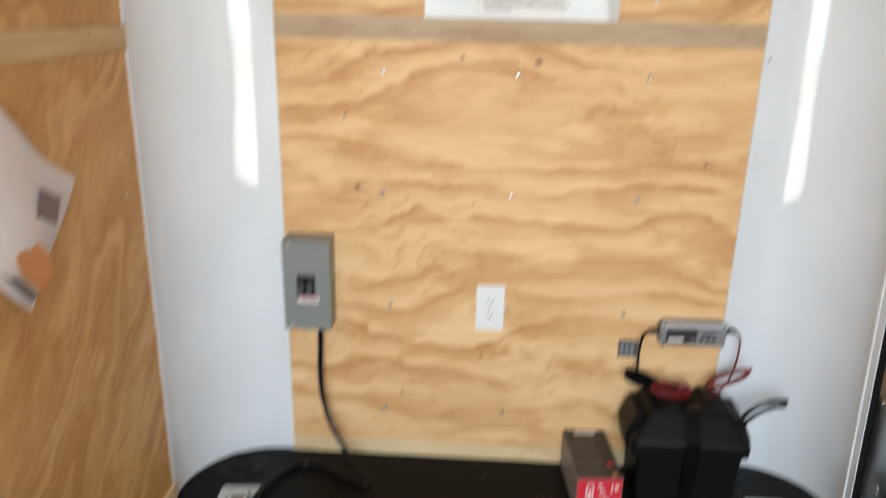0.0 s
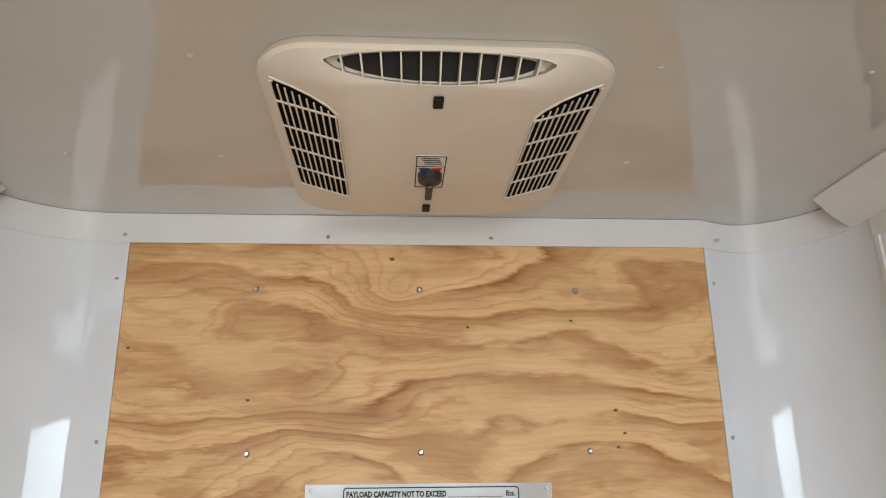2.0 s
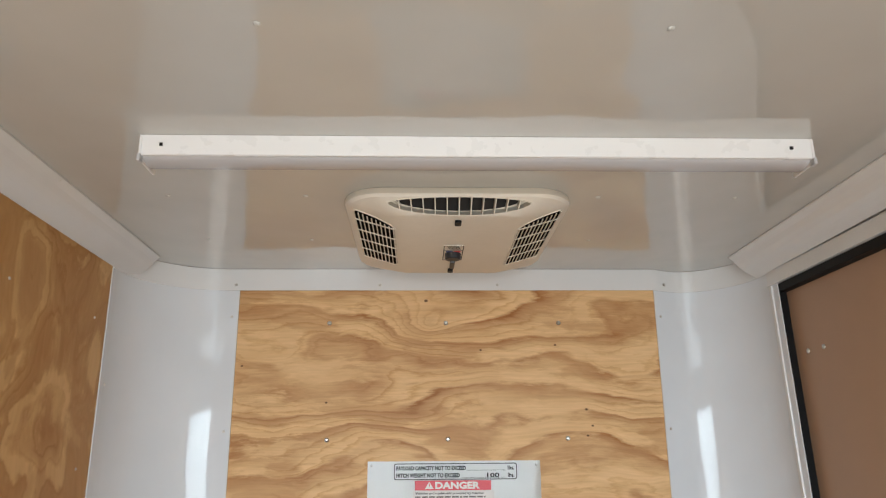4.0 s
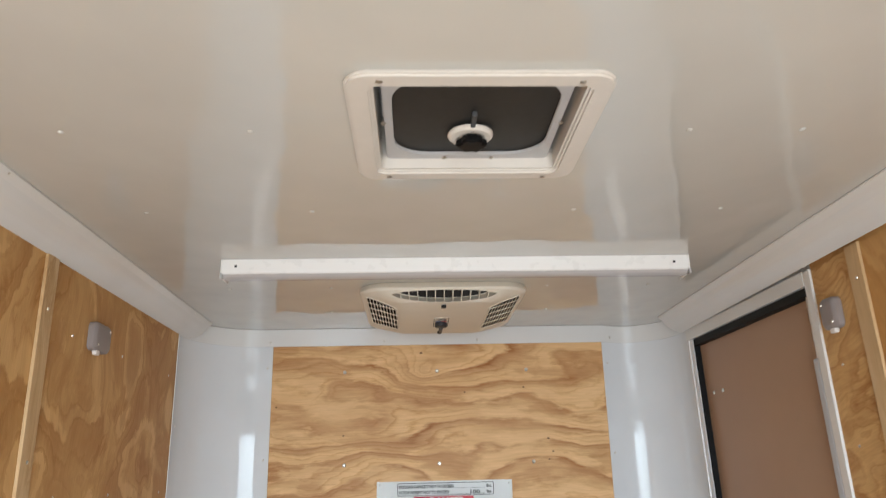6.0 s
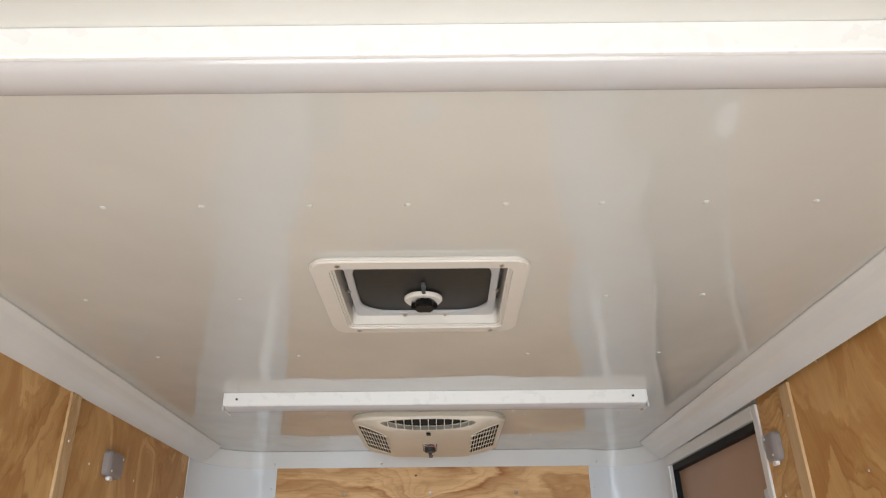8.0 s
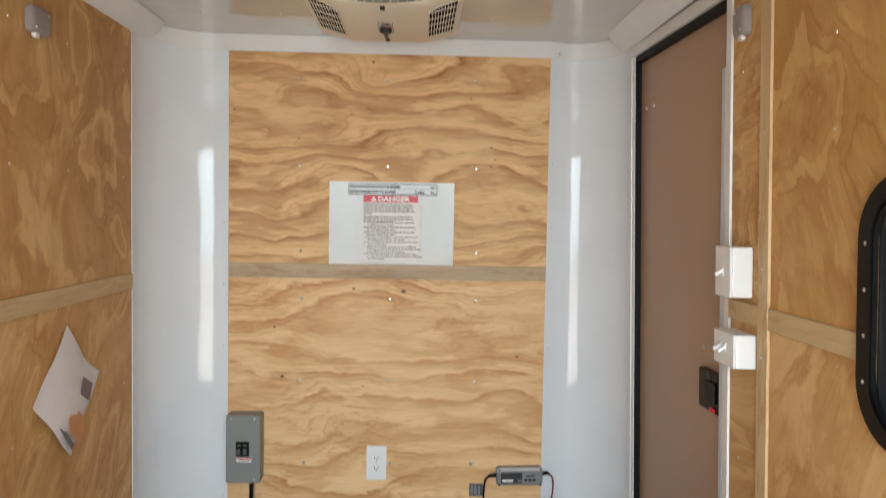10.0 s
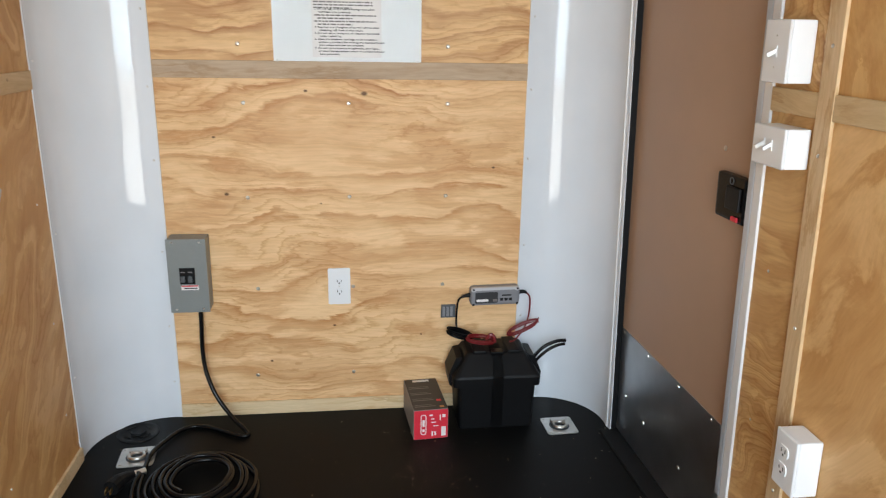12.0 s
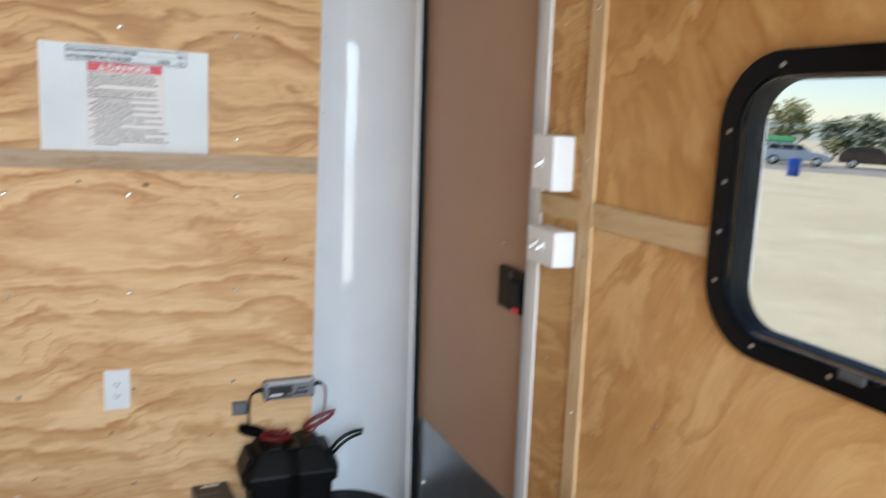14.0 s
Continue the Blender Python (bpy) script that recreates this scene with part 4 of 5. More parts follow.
# ---- electrical fittings ----
def duplex(parent, to, cu, cv):
    """Two sockets of a duplex outlet; to(u, v, w) lies on the plate."""
    for dvv in (-0.0195, 0.0195):
        face = part("socket", prism([(cu + 0.0165 * math.cos(a) * (1 if abs(math.sin(a)) < 0.8 else 0.98), cv + dvv + min(0.0125, max(-0.0125, 0.0165 * math.sin(a)))) for a in [k * math.pi / 10 for k in range(20)]], to, 0.0022), PLATE_WHITE, parent)
        for du, w_, h_, z_ in ((-0.0065, 0.0022, 0.009, 0.002), (0.0065, 0.0022, 0.0075, 0.002), (0.0, 0.0045, 0.0045, -0.0075)):
            part("slot", prism([(cu + du - w_ / 2, cv + dvv + z_ - h_ / 2), (cu + du + w_ / 2, cv + dvv + z_ - h_ / 2), (cu + du + w_ / 2, cv + dvv + z_ + h_ / 2), (cu + du - w_ / 2, cv + dvv + z_ + h_ / 2)], lambda u, v, w: to(u, v, w + 0.0022), 0.0005), INK, face)


def toggle(parent, to, cu, cv):
    part("toggle_collar", prism([(cu - 0.005, cv - 0.011), (cu + 0.005, cv - 0.011), (cu + 0.005, cv + 0.011), (cu - 0.005, cv + 0.011)], to, 0.0015), PLATE_WHITE, parent)
    part("toggle", loft([[(cu - 0.0035, cv - 0.003, 0.001), (cu + 0.0035, cv - 0.003, 0.001), (cu + 0.0035, cv + 0.005, 0.001), (cu - 0.0035, cv + 0.005, 0.001)],
                         [(cu - 0.003, cv - 0.012, 0.017), (cu + 0.003, cv - 0.012, 0.017), (cu + 0.003, cv - 0.005, 0.019), (cu - 0.003, cv - 0.005, 0.019)]], to), PLATE_WHITE, parent)


o = thing("wall_outlet", (-0.035, -0.001, 0.417), "white duplex wall outlet on the front plywood", "outlet")
tf = lambda u, v, w: (u, -0.0008 - w, v)
bm = prism(rrect(-0.0735, 0.0035, 0.417, 0.549, 0.005, 3), tf, 0.0055)
part("cover_plate", bm, PLATE_WHITE, o)
duplex(o, lambda u, v, w: tf(u, v, w + 0.0055), -0.035, 0.483)
screw((-0.035, -0.0065, 0.483), (0, -1, 0), o, 0.6)

bx = thing("breaker_box", (-0.53, -0.04, 0.43), "grey metal breaker box on the front wall", "breaker box")
part("enclosure", box(-0.592, -0.468, -0.072, -0.0005, 0.428, 0.680, 0.002), BREAKER_GREY, bx)
part("cover", box(-0.5935, -0.4665, -0.0745, -0.0722, 0.4265, 0.6815, 0.0008), BREAKER_GREY, bx)
brk = part("breaker", box(-0.556, -0.507, -0.079, -0.0747, 0.528, 0.584, 0.001), BLACK_PLASTIC, bx, "black twin breaker")
for x in (-0.545, -0.521):
    part("breaker_lever", box(x - 0.007, x + 0.007, -0.087, -0.0791, 0.536, 0.558, 0.002), DARK_GREY, brk)
    part("print", box(x - 0.007, x + 0.007, -0.0795, -0.0791, 0.568, 0.572), GREY_PRINT, brk)
lb = part("warning_label", box(-0.554, -0.498, -0.0752, -0.0747, 0.506, 0.523), WHITE_PRINT, bx, "white and red warning label")
part("print", box(-0.553, -0.499, -0.0756, -0.0753, 0.5185, 0.5225), RED_PRINT, lb)
part("print", box(-0.545, -0.502, -0.0756, -0.0753, 0.511, 0.5145), INK, lb)
for x in (-0.575, -0.487):
    for z in (0.438, 0.670):
        screw((x, -0.0747, z), (0, -1, 0), bx, 0.9)


def surface_box(name, label, y0, y1, z0, z1, side, depth=0.05):
    xw = XL if side < 0 else XR
    ob = thing(name, (xw - side * 0.001, (y0 + y1) / 2, z0), label, "outlet" if "outlet" in name else "switch")
    xa, xb = sorted((xw - side * 0.001, xw - side * depth))
    part("back_box", box(xa, xb, y0 + 0.0004, y1 - 0.0004, z0 + 0.0004, z1 - 0.0004, 0.004, seg=2), PLATE_WHITE, ob)
    xa, xb = sorted((xw - side * (depth + 0.0002), xw - side * (depth + 0.006)))
    part("cover_plate", box(xa, xb, y0, y1, z0, z1, 0.0045, seg=3), PLATE_WHITE, ob)
    return ob, (lambda u, v, w: (xw - side * (depth + 0.006 + w), u, v))


s1, t1 = surface_box("light_switch", "white surface-mounted single toggle switch beside the door", -1.128, -1.040, 1.262, 1.382, 1)
toggle(s1, t1, -1.084, 1.322)
for z in (1.292, 1.352):
    screw((XR - 0.0562, -1.084, z), (-1, 0, 0), s1, 0.5)
s2, t2 = surface_box("light_switch", "white surface-mounted double toggle switch beside the door", -1.152, -1.036, 1.098, 1.178, 1)
toggle(s2, t2, -1.078, 1.142), toggle(s2, t2, -1.106, 1.142)
o2, t3 = surface_box("wall_outlet", "white surface-mounted duplex outlet on the plywood side wall", -1.322, -1.250, 0.472, 0.594, 1)
duplex(o2, t3, -1.282, 0.535)
o3, t4 = surface_box("wall_outlet", "white surface-mounted duplex outlet on the plywood side wall", -1.128, -1.040, 0.375, 0.500, -1)
duplex(o3, t4, -1.084, 0.437)


def marker_lamp(side, y0, y1, z0, z1):
    xw = XL if side < 0 else XR
    ob = thing("junction_box", (xw - side * 0.001, (y0 + y1) / 2, z0), "small grey plastic junction box high on the plywood wall", "junction box", "junction boxes")
    out = [[(u, v, d) for u, v in rrect(y0 + k, y1 - k, z0 + k, z1 - k, 0.014, 4)] for k, d in ((0, 0.001), (0, 0.015), (0.004, 0.020), (0.012, 0.022))]
    smooth(part("cover", loft(out, lambda u, v, w: (xw - side * w, u, v)), SHADE_GREY, ob), 35)
    for u, v in ((y0 + 0.016, z0 + 0.014), (y1 - 0.016, z1 - 0.014)):
        screw((xw - side * 0.0222, u, v), (-side, 0, 0), ob, 0.7)
    part("gland", box(*sorted((xw - side * 0.006, xw - side * 0.018)), y0 + 0.02, y0 + 0.04, z0 - 0.010, z0 + 0.002, 0.003), WHITE_PRINT, ob)


marker_lamp(-1, -0.945, -0.850, 1.882, 1.950)
marker_lamp(1, -1.105, -1.040, 1.880, 1.952)

# ---- warning sign ----
sg = thing("warning_sign", (0.01, -0.001, 1.238), "white laminated danger sign screwed to the plywood", "sign")
bm = bmesh.new()
N = 24
rows = []
for i in range(N + 1):
    for j in range(9):
        u, v = i / N, j / 8
        y = -0.0025 - 0.0008 * (0.5 + 0.5 * math.sin(u * 9.0 + 0.7)) * math.sin(math.pi * v) * 0.8 - 0.0011 * math.exp(-((u - 0.62) / 0.16) ** 2) * max(0, (v - 0.72)) / 0.28
        rows.append(bm.verts.new((-0.226 + 0.473 * u, y, 1.238 + 0.325 * v)))
for i in range(N):
    for j in range(8):
        bm.faces.new((rows[i * 9 + j], rows[(i + 1) * 9 + j], rows[(i + 1) * 9 + j + 1], rows[i * 9 + j + 1]))
res = bmesh.ops.solidify(bm, geom=bm.faces[:], thickness=0.0012)
bmesh.ops.recalc_face_normals(bm, faces=bm.faces)
smooth(part("sheet", bm, SIGN_SHEET, sg), 40)
YS = -0.0064
part("label_paper", box(-0.102, 0.118, YS + 0.0006, YS + 0.0040, 1.262, 1.4855), WHITE_PRINT, sg)
part("danger_band", box(-0.097, 0.110, YS, YS + 0.003, 1.4865, 1.512), RED_PRINT, sg, "red danger band")
bm = ring_plate(rrect(-0.154, 0.182, 1.514, 1.557, 0.006, 3), rrect(-0.152, 0.180, 1.516, 1.555, 0.005, 3), lambda u, v, w: (u, YS - w + 0.0005, v), 0.0006)
part("border", bm, INK, sg)
written("PAYLOAD CAPACITY NOT TO EXCEED", -0.148, 1.5395, 0.0105, INK, sg, YS, 0.190, heavy=0.06)
written("HITCH WEIGHT NOT TO EXCEED", -0.148, 1.5205, 0.0105, INK, sg, YS, 0.173, heavy=0.06)
written("lbs.", 0.156, 1.5395, 0.0105, INK, sg, YS, 0.018)
written("lbs.", 0.156, 1.5205, 0.0105, INK, sg, YS, 0.018)
written("100", 0.095, 1.5195, 0.012, INK, sg, YS, 0.034)
part("rule", box(0.045, 0.150, YS - 0.0002, YS + 0.0004, 1.5380, 1.5388), INK, sg)
part("rule", box(0.030, 0.150, YS - 0.0002, YS + 0.0004, 1.5188, 1.5196), INK, sg)
written("DANGER", -0.043, 1.4910, 0.0175, WHITE_PRINT, sg, YS - 0.0006, 0.122, heavy=0.06)
tri = part("warning_triangle", prism([(-0.070, 1.4905), (-0.046, 1.4905), (-0.058, 1.5095)], lambda u, v, w: (u, YS - w, v), 0.0006), WHITE_PRINT, sg)
part("mark", box(-0.0593, -0.0567, YS - 0.0010, YS - 0.0007, 1.496, 1.504), RED_PRINT, tri)
TEXT = ["1. Do not stay in the vehicle storage area when", "    vehicles are present.", None, None, None, None,
        "4. Run fuel out of engines of stored vehicles after", "    shutting off fuel at the tank.", "5. Do not store, transport, or dispense fuel inside", "    this vehicle.",
        "6. Open the windows, openings, or air ventilation", "    systems provided for venting the transportation", "    area when vehicles are present.",
        "7. Do not operate propane appliances, pilot lights,", "    or electrical equipment when motorized vehicles", "    are present."]
rnd = random.Random(5)
written("Vehicles and equipment powered by internal", -0.096, 1.4765, 0.0058, INK, sg, YS, 0.185)


def bar_words(x, z, width, h=0.0042):
    bm = bmesh.new()
    u = 0.0
    while u < width:
        w = min(rnd.uniform(0.006, 0.020), width - u)
        box(x + u, x + u + w, YS - 0.0001, YS + 0.0005, z, z + h, bm=bm)
        u += w + 0.003
    part("print_line", bm, GREY_PRINT, sg)


for k, wd in enumerate((0.19, 0.185, 0.195, 0.03, 0.185, 0.19, 0.12)):
    bar_words(-0.096, 1.4675 - 0.0088 * k - (0.003 if k > 3 else 0), wd)
for k, line in enumerate(TEXT):
    z = 1.4075 - 0.0092 * k
    if line:
        written(line, -0.094, z, 0.0056, INK, sg, YS, 0.0041 * len(line) * (0.98 if line[0] != " " else 1.0))
    else:
        bar_words(-0.094 if k % 2 == 0 else -0.084, z, 0.195 if k % 2 == 0 else 0.11)
for x, z in ((-0.215, 1.552), (0.236, 1.552), (-0.215, 1.250), (0.236, 1.250)):
    screw((x, -0.0050, z), (0, -1, 0), sg, 0.8)

# ---- plastic bag pinned to the left wall ----
bag = thing("document_bag", (XL + 0.002, -0.74, 1.114), "clouded plastic bag with papers pinned to the plywood wall", "bag")
bc = [(-0.740, 1.118), (-0.539, 0.947), (-0.745, 0.751), (-0.926, 0.932)]
bm = bmesh.new()
NB = 12
grid = []
for i in range(NB + 1):
    for j in range(NB + 1):
        s, t = i / NB, j / NB
        y = (1 - s) * (1 - t) * bc[0][0] + s * (1 - t) * bc[1][0] + s * t * bc[2][0] + (1 - s) * t * bc[3][0]
        z = (1 - s) * (1 - t) * bc[0][1] + s * (1 - t) * bc[1][1] + s * t * bc[2][1] + (1 - s) * t * bc[3][1]
        z -= 0.020 * math.sin(math.pi * s) * (1 - t)
        puff = 0.004 + 0.020 * math.sin(math.pi * min(1, s * 1.0)) * math.sin(math.pi * t) ** 0.7 + 0.012 * t * s + 0.004 * math.sin(7 * s + 5 * t)
        grid.append(bm.verts.new((XL + max(0.0025, puff), y, z)))
for i in range(NB):
    for j in range(NB):
        k = i * (NB + 1) + j
        bm.faces.new((grid[k], grid[k + 1], grid[k + NB + 2], grid[k + NB + 1]))
bmesh.ops.recalc_face_normals(bm, faces=bm.faces)
for f in bm.faces:
    if f.normal.x < 0:
        f.normal_flip()
bmesh.ops.solidify(bm, geom=bm.faces[:], thickness=0.001)
smooth(part("bag_film", bm, BAG_CLEAR, bag), 60)


def paper(outline, mat_, lift, label_):
    return part("paper", prism(outline, lambda u, v, w: (XL + lift + w, u, v), 0.0015), mat_, bag, label_)


paper([(-0.690, 0.962), (-0.632, 0.930), (-0.655, 0.885), (-0.712, 0.915)], MAUVE, 0.0255, "dark printed slip")
paper([(-0.785, 0.868), (-0.735, 0.882), (-0.698, 0.850), (-0.690, 0.805), (-0.735, 0.785), (-0.780, 0.832)], ORANGE, 0.0270, "orange paper slip")
paper([(-0.820, 0.850), (-0.800, 0.846), (-0.735, 0.778), (-0.752, 0.770)], GREY_PRINT, 0.0185, "printed strip")
screw((XL + 0.006, -0.742, 1.108), (1, 0, 0), bag, 0.9)

# ---- battery box with charger ----
bb = thing("battery_box", (0.506, -0.10, 0.0), "black plastic battery box with domed lid and strap on the floor", "battery box")
lo = [(rrect(0.374, 0.638, -0.182, -0.012, 0.014, 3), 0.001), (rrect(0.368, 0.644, -0.186, -0.008, 0.014, 3), 0.185)]
part("tub", loft([[(u, v, z) for u, v in o_] + [] for o_, z in lo], lambda u, v, w: (u, v, w)), BLACK_PLASTIC, bb)
ld = [(rrect(0.350, 0.657, -0.201, -0.002, 0.018, 3), 0.168), (rrect(0.349, 0.658, -0.202, -0.002, 0.018, 3), 0.199), (rrect(0.354, 0.653, -0.198, -0.004, 0.017, 3), 0.207),
      (rrect(0.398, 0.614, -0.150, -0.020, 0.014, 3), 0.268), (rrect(0.405, 0.607, -0.142, -0.026, 0.012, 3), 0.274)]
part("lid", loft([[(u, v, z) for u, v in o_] for o_, z in ld], lambda u, v, w: (u, v, w)), BLACK_PLASTIC, bb, "domed black lid")
part("lid_rib", box(0.425, 0.470, -0.150, -0.024, 0.268, 0.282, 0.005), BLACK_PLASTIC, bb)
part("lid_rib", box(0.545, 0.590, -0.150, -0.024, 0.268, 0.282, 0.005), BLACK_PLASTIC, bb)
strap = [(0.0, -0.189, 0.010), (0.0, -0.2015, 0.172), (0.0, -0.2025, 0.205), (0.0, -0.153, 0.2705), (0.0, -0.08, 0.2775), (0.0, -0.01, 0.2705)]
bm = bmesh.new()
pv = [[bm.verts.new((0.506 + s, y, z)) for s in (-0.019, 0.019)] for _, y, z in strap]
for a_, b_ in zip(pv, pv[1:]):
    bm.faces.new((a_[0], a_[1], b_[1], b_[0]))
bmesh.ops.solidify(bm, geom=bm.faces[:], thickness=0.0022)
part("strap", bm, BLACK_RUBBER, bb, "black webbing strap")
part("buckle", box(0.484, 0.528, -0.166, -0.130, 0.270, 0.283, 0.003), BLACK_GLOSS, bb)
for xs_ in (0.345, 0.657):
    out_ = -1 if xs_ < 0.5 else 1
    xc_ = 0.352 if xs_ < 0.5 else 0.655
    lug = [(0.0, 0.150), (out_ * 0.010, 0.158), (out_ * 0.014, 0.196), (-out_ * 0.012, 0.258), (-out_ * 0.034, 0.262), (-out_ * 0.020, 0.215), (0.0, 0.205)]
    part("handle", prism(lug, lambda u, v, w: (xc_ + u, -0.150 + w, v), 0.105), BLACK_PLASTIC, bb, "moulded carrying lug")

ch = thing("battery_charger", (0.517, -0.02, 0.408), "grey battery charger fixed to the plywood above the box", "charger")
to_ch = lambda u, v, w: (u, -0.0008 - w, v - 0.005 + 0.02 * (u - 0.517))
out = [[(u, v, d) for u, v in rrect(0.428 + k, 0.606 - k, 0.413 + k, 0.480 - k, 0.012, 3)] for k, d in ((0, 0), (0, 0.030), (0.004, 0.036), (0.010, 0.038))]
body = part("body", loft(out, to_ch), CHG_GREY, ch)
part("top_shell", prism(rrect(0.430, 0.604, 0.466, 0.481, 0.006, 3), lambda u, v, w: to_ch(u, v, w + 0.026), 0.0118), LIGHT_GREY, ch)
lbp = part("face_label", prism(rrect(0.444, 0.526, 0.423, 0.464, 0.004, 3), lambda u, v, w: to_ch(u, v, w + 0.0382), 0.0006), KNOB_GREY, ch)
part("logo", prism(rrect(0.449, 0.492, 0.429, 0.438, 0.004, 3), lambda u, v, w: to_ch(u, v, w + 0.0390), 0.0005), WHITE_PRINT, lbp, "white logo shape")
part("print", prism(rrect(0.508, 0.524, 0.428, 0.438, 0.002, 2), lambda u, v, w: to_ch(u, v, w + 0.0390), 0.0005), GREY_PRINT, lbp)
for x in (0.540, 0.556, 0.572):
    part("print", prism(rrect(x - 0.006, x + 0.006, 0.430, 0.440, 0.001, 2), lambda u, v, w: to_ch(u, v, w + 0.0382), 0.0007), INK, lbp)
part("print", prism(rrect(0.540, 0.575, 0.448, 0.453, 0.001, 2), lambda u, v, w: to_ch(u, v, w + 0.0382), 0.0007), INK, lbp)
for u, v in ((0.438, 0.474), (0.597, 0.474), (0.438, 0.418), (0.597, 0.418)):
    part("corner_screw", prism(rrect(u - 0.004, u + 0.004, v - 0.004, v + 0.004, 0.003, 3), lambda a_, b_, w: to_ch(a_, b_, w + 0.0378), 0.001), INK, ch)
part("strain_relief", tube([(0.430, -0.020, 0.443), (0.412, -0.021, 0.441), (0.398, -0.022, 0.437)], 0.007, 8, radii=lambda t: 0.009 - 0.004 * t), BLACK_RUBBER, ch)
part("strain_relief", tube([(0.604, -0.020, 0.450), (0.622, -0.021, 0.452), (0.634, -0.022, 0.448)], 0.007, 8, radii=lambda t: 0.009 - 0.004 * t), BLACK_RUBBER, ch)
part("mains_lead", tube([(0.400, -0.022, 0.438), (0.386, -0.024, 0.425), (0.381, -0.024, 0.385), (0.380, -0.026, 0.340), (0.384, -0.040, 0.305), (0.400, -0.060, 0.292), (0.430, -0.075, 0.290), (0.455, -0.080, 0.288)], 0.0035), CABLE_BLACK, ch, "black mains lead")
part("battery_lead", tube([(0.634, -0.022, 0.448), (0.646, -0.024, 0.432), (0.648, -0.026, 0.395), (0.640, -0.034, 0.350), (0.618, -0.060, 0.318), (0.585, -0.080, 0.290), (0.565, -0.085, 0.286)], 0.0030), RED_CABLE, ch, "dark red battery lead")


def bundle(name, mat_, c, length, width, ang, turns, r, parent, label_):
    """A folded hank of lead."""
    pts = []
    ca, sa = math.cos(radians(ang)), math.sin(radians(ang))
    for k in range(turns * 8 + 1):
        a_ = 2 * math.pi * k / 8
        u, v = length / 2 * math.cos(a_) * (1 - 0.05 * (k % 3)), width / 2 * math.sin(a_)
        pts.append((c[0] + u * ca, c[1] + v, c[2] + u * sa + 0.0055 * (k / 8) + 0.3 * v))
    return part(name, tube(pts, r, 6, 4), mat_, parent, label_)


bundle("lead_hank", CABLE_BLACK, (0.388, -0.055, 0.300), 0.095, 0.034, -16, 4, 0.0036, ch, "black lead folded on the lid")
bundle("lead_hank", RED_CABLE, (0.462, -0.085, 0.290), 0.110, 0.040, -6, 3, 0.0026, ch, "red leads folded on the lid")
bundle("lead_hank", RED_CABLE, (0.615, -0.070, 0.326), 0.125, 0.036, 24, 3, 0.0024, ch, "dark red lead folded on the lid")
part("clamp", tube([(0.478, -0.090, 0.300), (0.492, -0.092, 0.318), (0.505, -0.094, 0.312), (0.510, -0.096, 0.294)], 0.006, 8), RED_CABLE, ch, "red battery clamp")
part("loose_cable", tube([(0.640, -0.10, 0.205), (0.665, -0.10, 0.245), (0.695, -0.10, 0.272), (0.735, -0.10, 0.288), (0.768, -0.10, 0.290)], 0.0065), CABLE_BLACK, bb, "stiff black cable end")
part("loose_cable", tube([(0.640, -0.11, 0.195), (0.668, -0.112, 0.232), (0.700, -0.112, 0.260), (0.735, -0.111, 0.277), (0.762, -0.110, 0.281)], 0.0055), CABLE_BLACK, bb)

bk = thing("breakaway_plate", (0.353, -0.001, 0.354), "small dark grey plate on the front plywood", "plate")
pl = part("plate", box(0.326, 0.379, -0.008, -0.0006, 0.354, 0.403, 0.002), DARK_GREY, bk)
for k in range(3):
    part("rib", box(0.331 + 0.014 * k, 0.340 + 0.014 * k, -0.011, -0.0081, 0.360, 0.397, 0.001), CHG_GREY, pl)

# ---- carton ----
ca = thing("cardboard_box", (0.26, -0.12, 0.0), "red and black product carton standing on the floor", "box")
M = Matrix.Translation((0.260, -0.122, 0.0)) @ Matrix.Rotation(radians(4.3), 4, "Z")


def carton(name, x0, x1, y0, y1, z0, z1, mat_, parent, bev=0.0, label_=""):
    bm_ = box(x0, x1, y0, y1, z0, z1, bev)
    bmesh.ops.transform(bm_, matrix=M, verts=bm_.verts)
    return part(name, bm_, mat_, parent, label_)


carton("carton_body", -0.060, 0.060, -0.117, 0.117, 0.001, 0.112, SIDE_PRINT, ca, 0.0015)
top = carton("top_face", -0.0585, 0.0585, -0.1155, 0.1155, 0.1121, 0.1126, DARK_PRINT, ca, 0, "dark printed top")
fr = carton("front_face", -0.0585, 0.0585, -0.1176, -0.1171, 0.0025, 0.1105, RED_PRINT, ca, 0, "red printed end")
for k in range(4):
    carton("print", -0.052, 0.020, -0.095 + 0.045 * k, -0.090 + 0.045 * k, 0.1127, 0.1130, GREY_PRINT, top)
    carton("print", -0.052, 0.008 + 0.01 * (k % 2), -0.083 + 0.045 * k, -0.080 + 0.045 * k, 0.1127, 0.1130, GREY_PRINT, top)
carton("print", -0.030, 0.030, 0.094, 0.108, 0.1127, 0.1130, WHITE_PRINT, top, 0, "pale logo bar")
carton("print", 0.030, 0.046, -0.06, -0.046, 0.1127, 0.1130, RED_PRINT, top)
carton("print", 0.034, 0.048, -0.105, -0.093, 0.1127, 0.1130, ORANGE, top)


def front_print(outl):
    bm_ = prism(outl, lambda u, v, w: (u, -0.1177 - w, v), 0.0004)
    bmesh.ops.transform(bm_, matrix=M, verts=bm_.verts)
    part("print", bm_, WHITE_PRINT, fr)


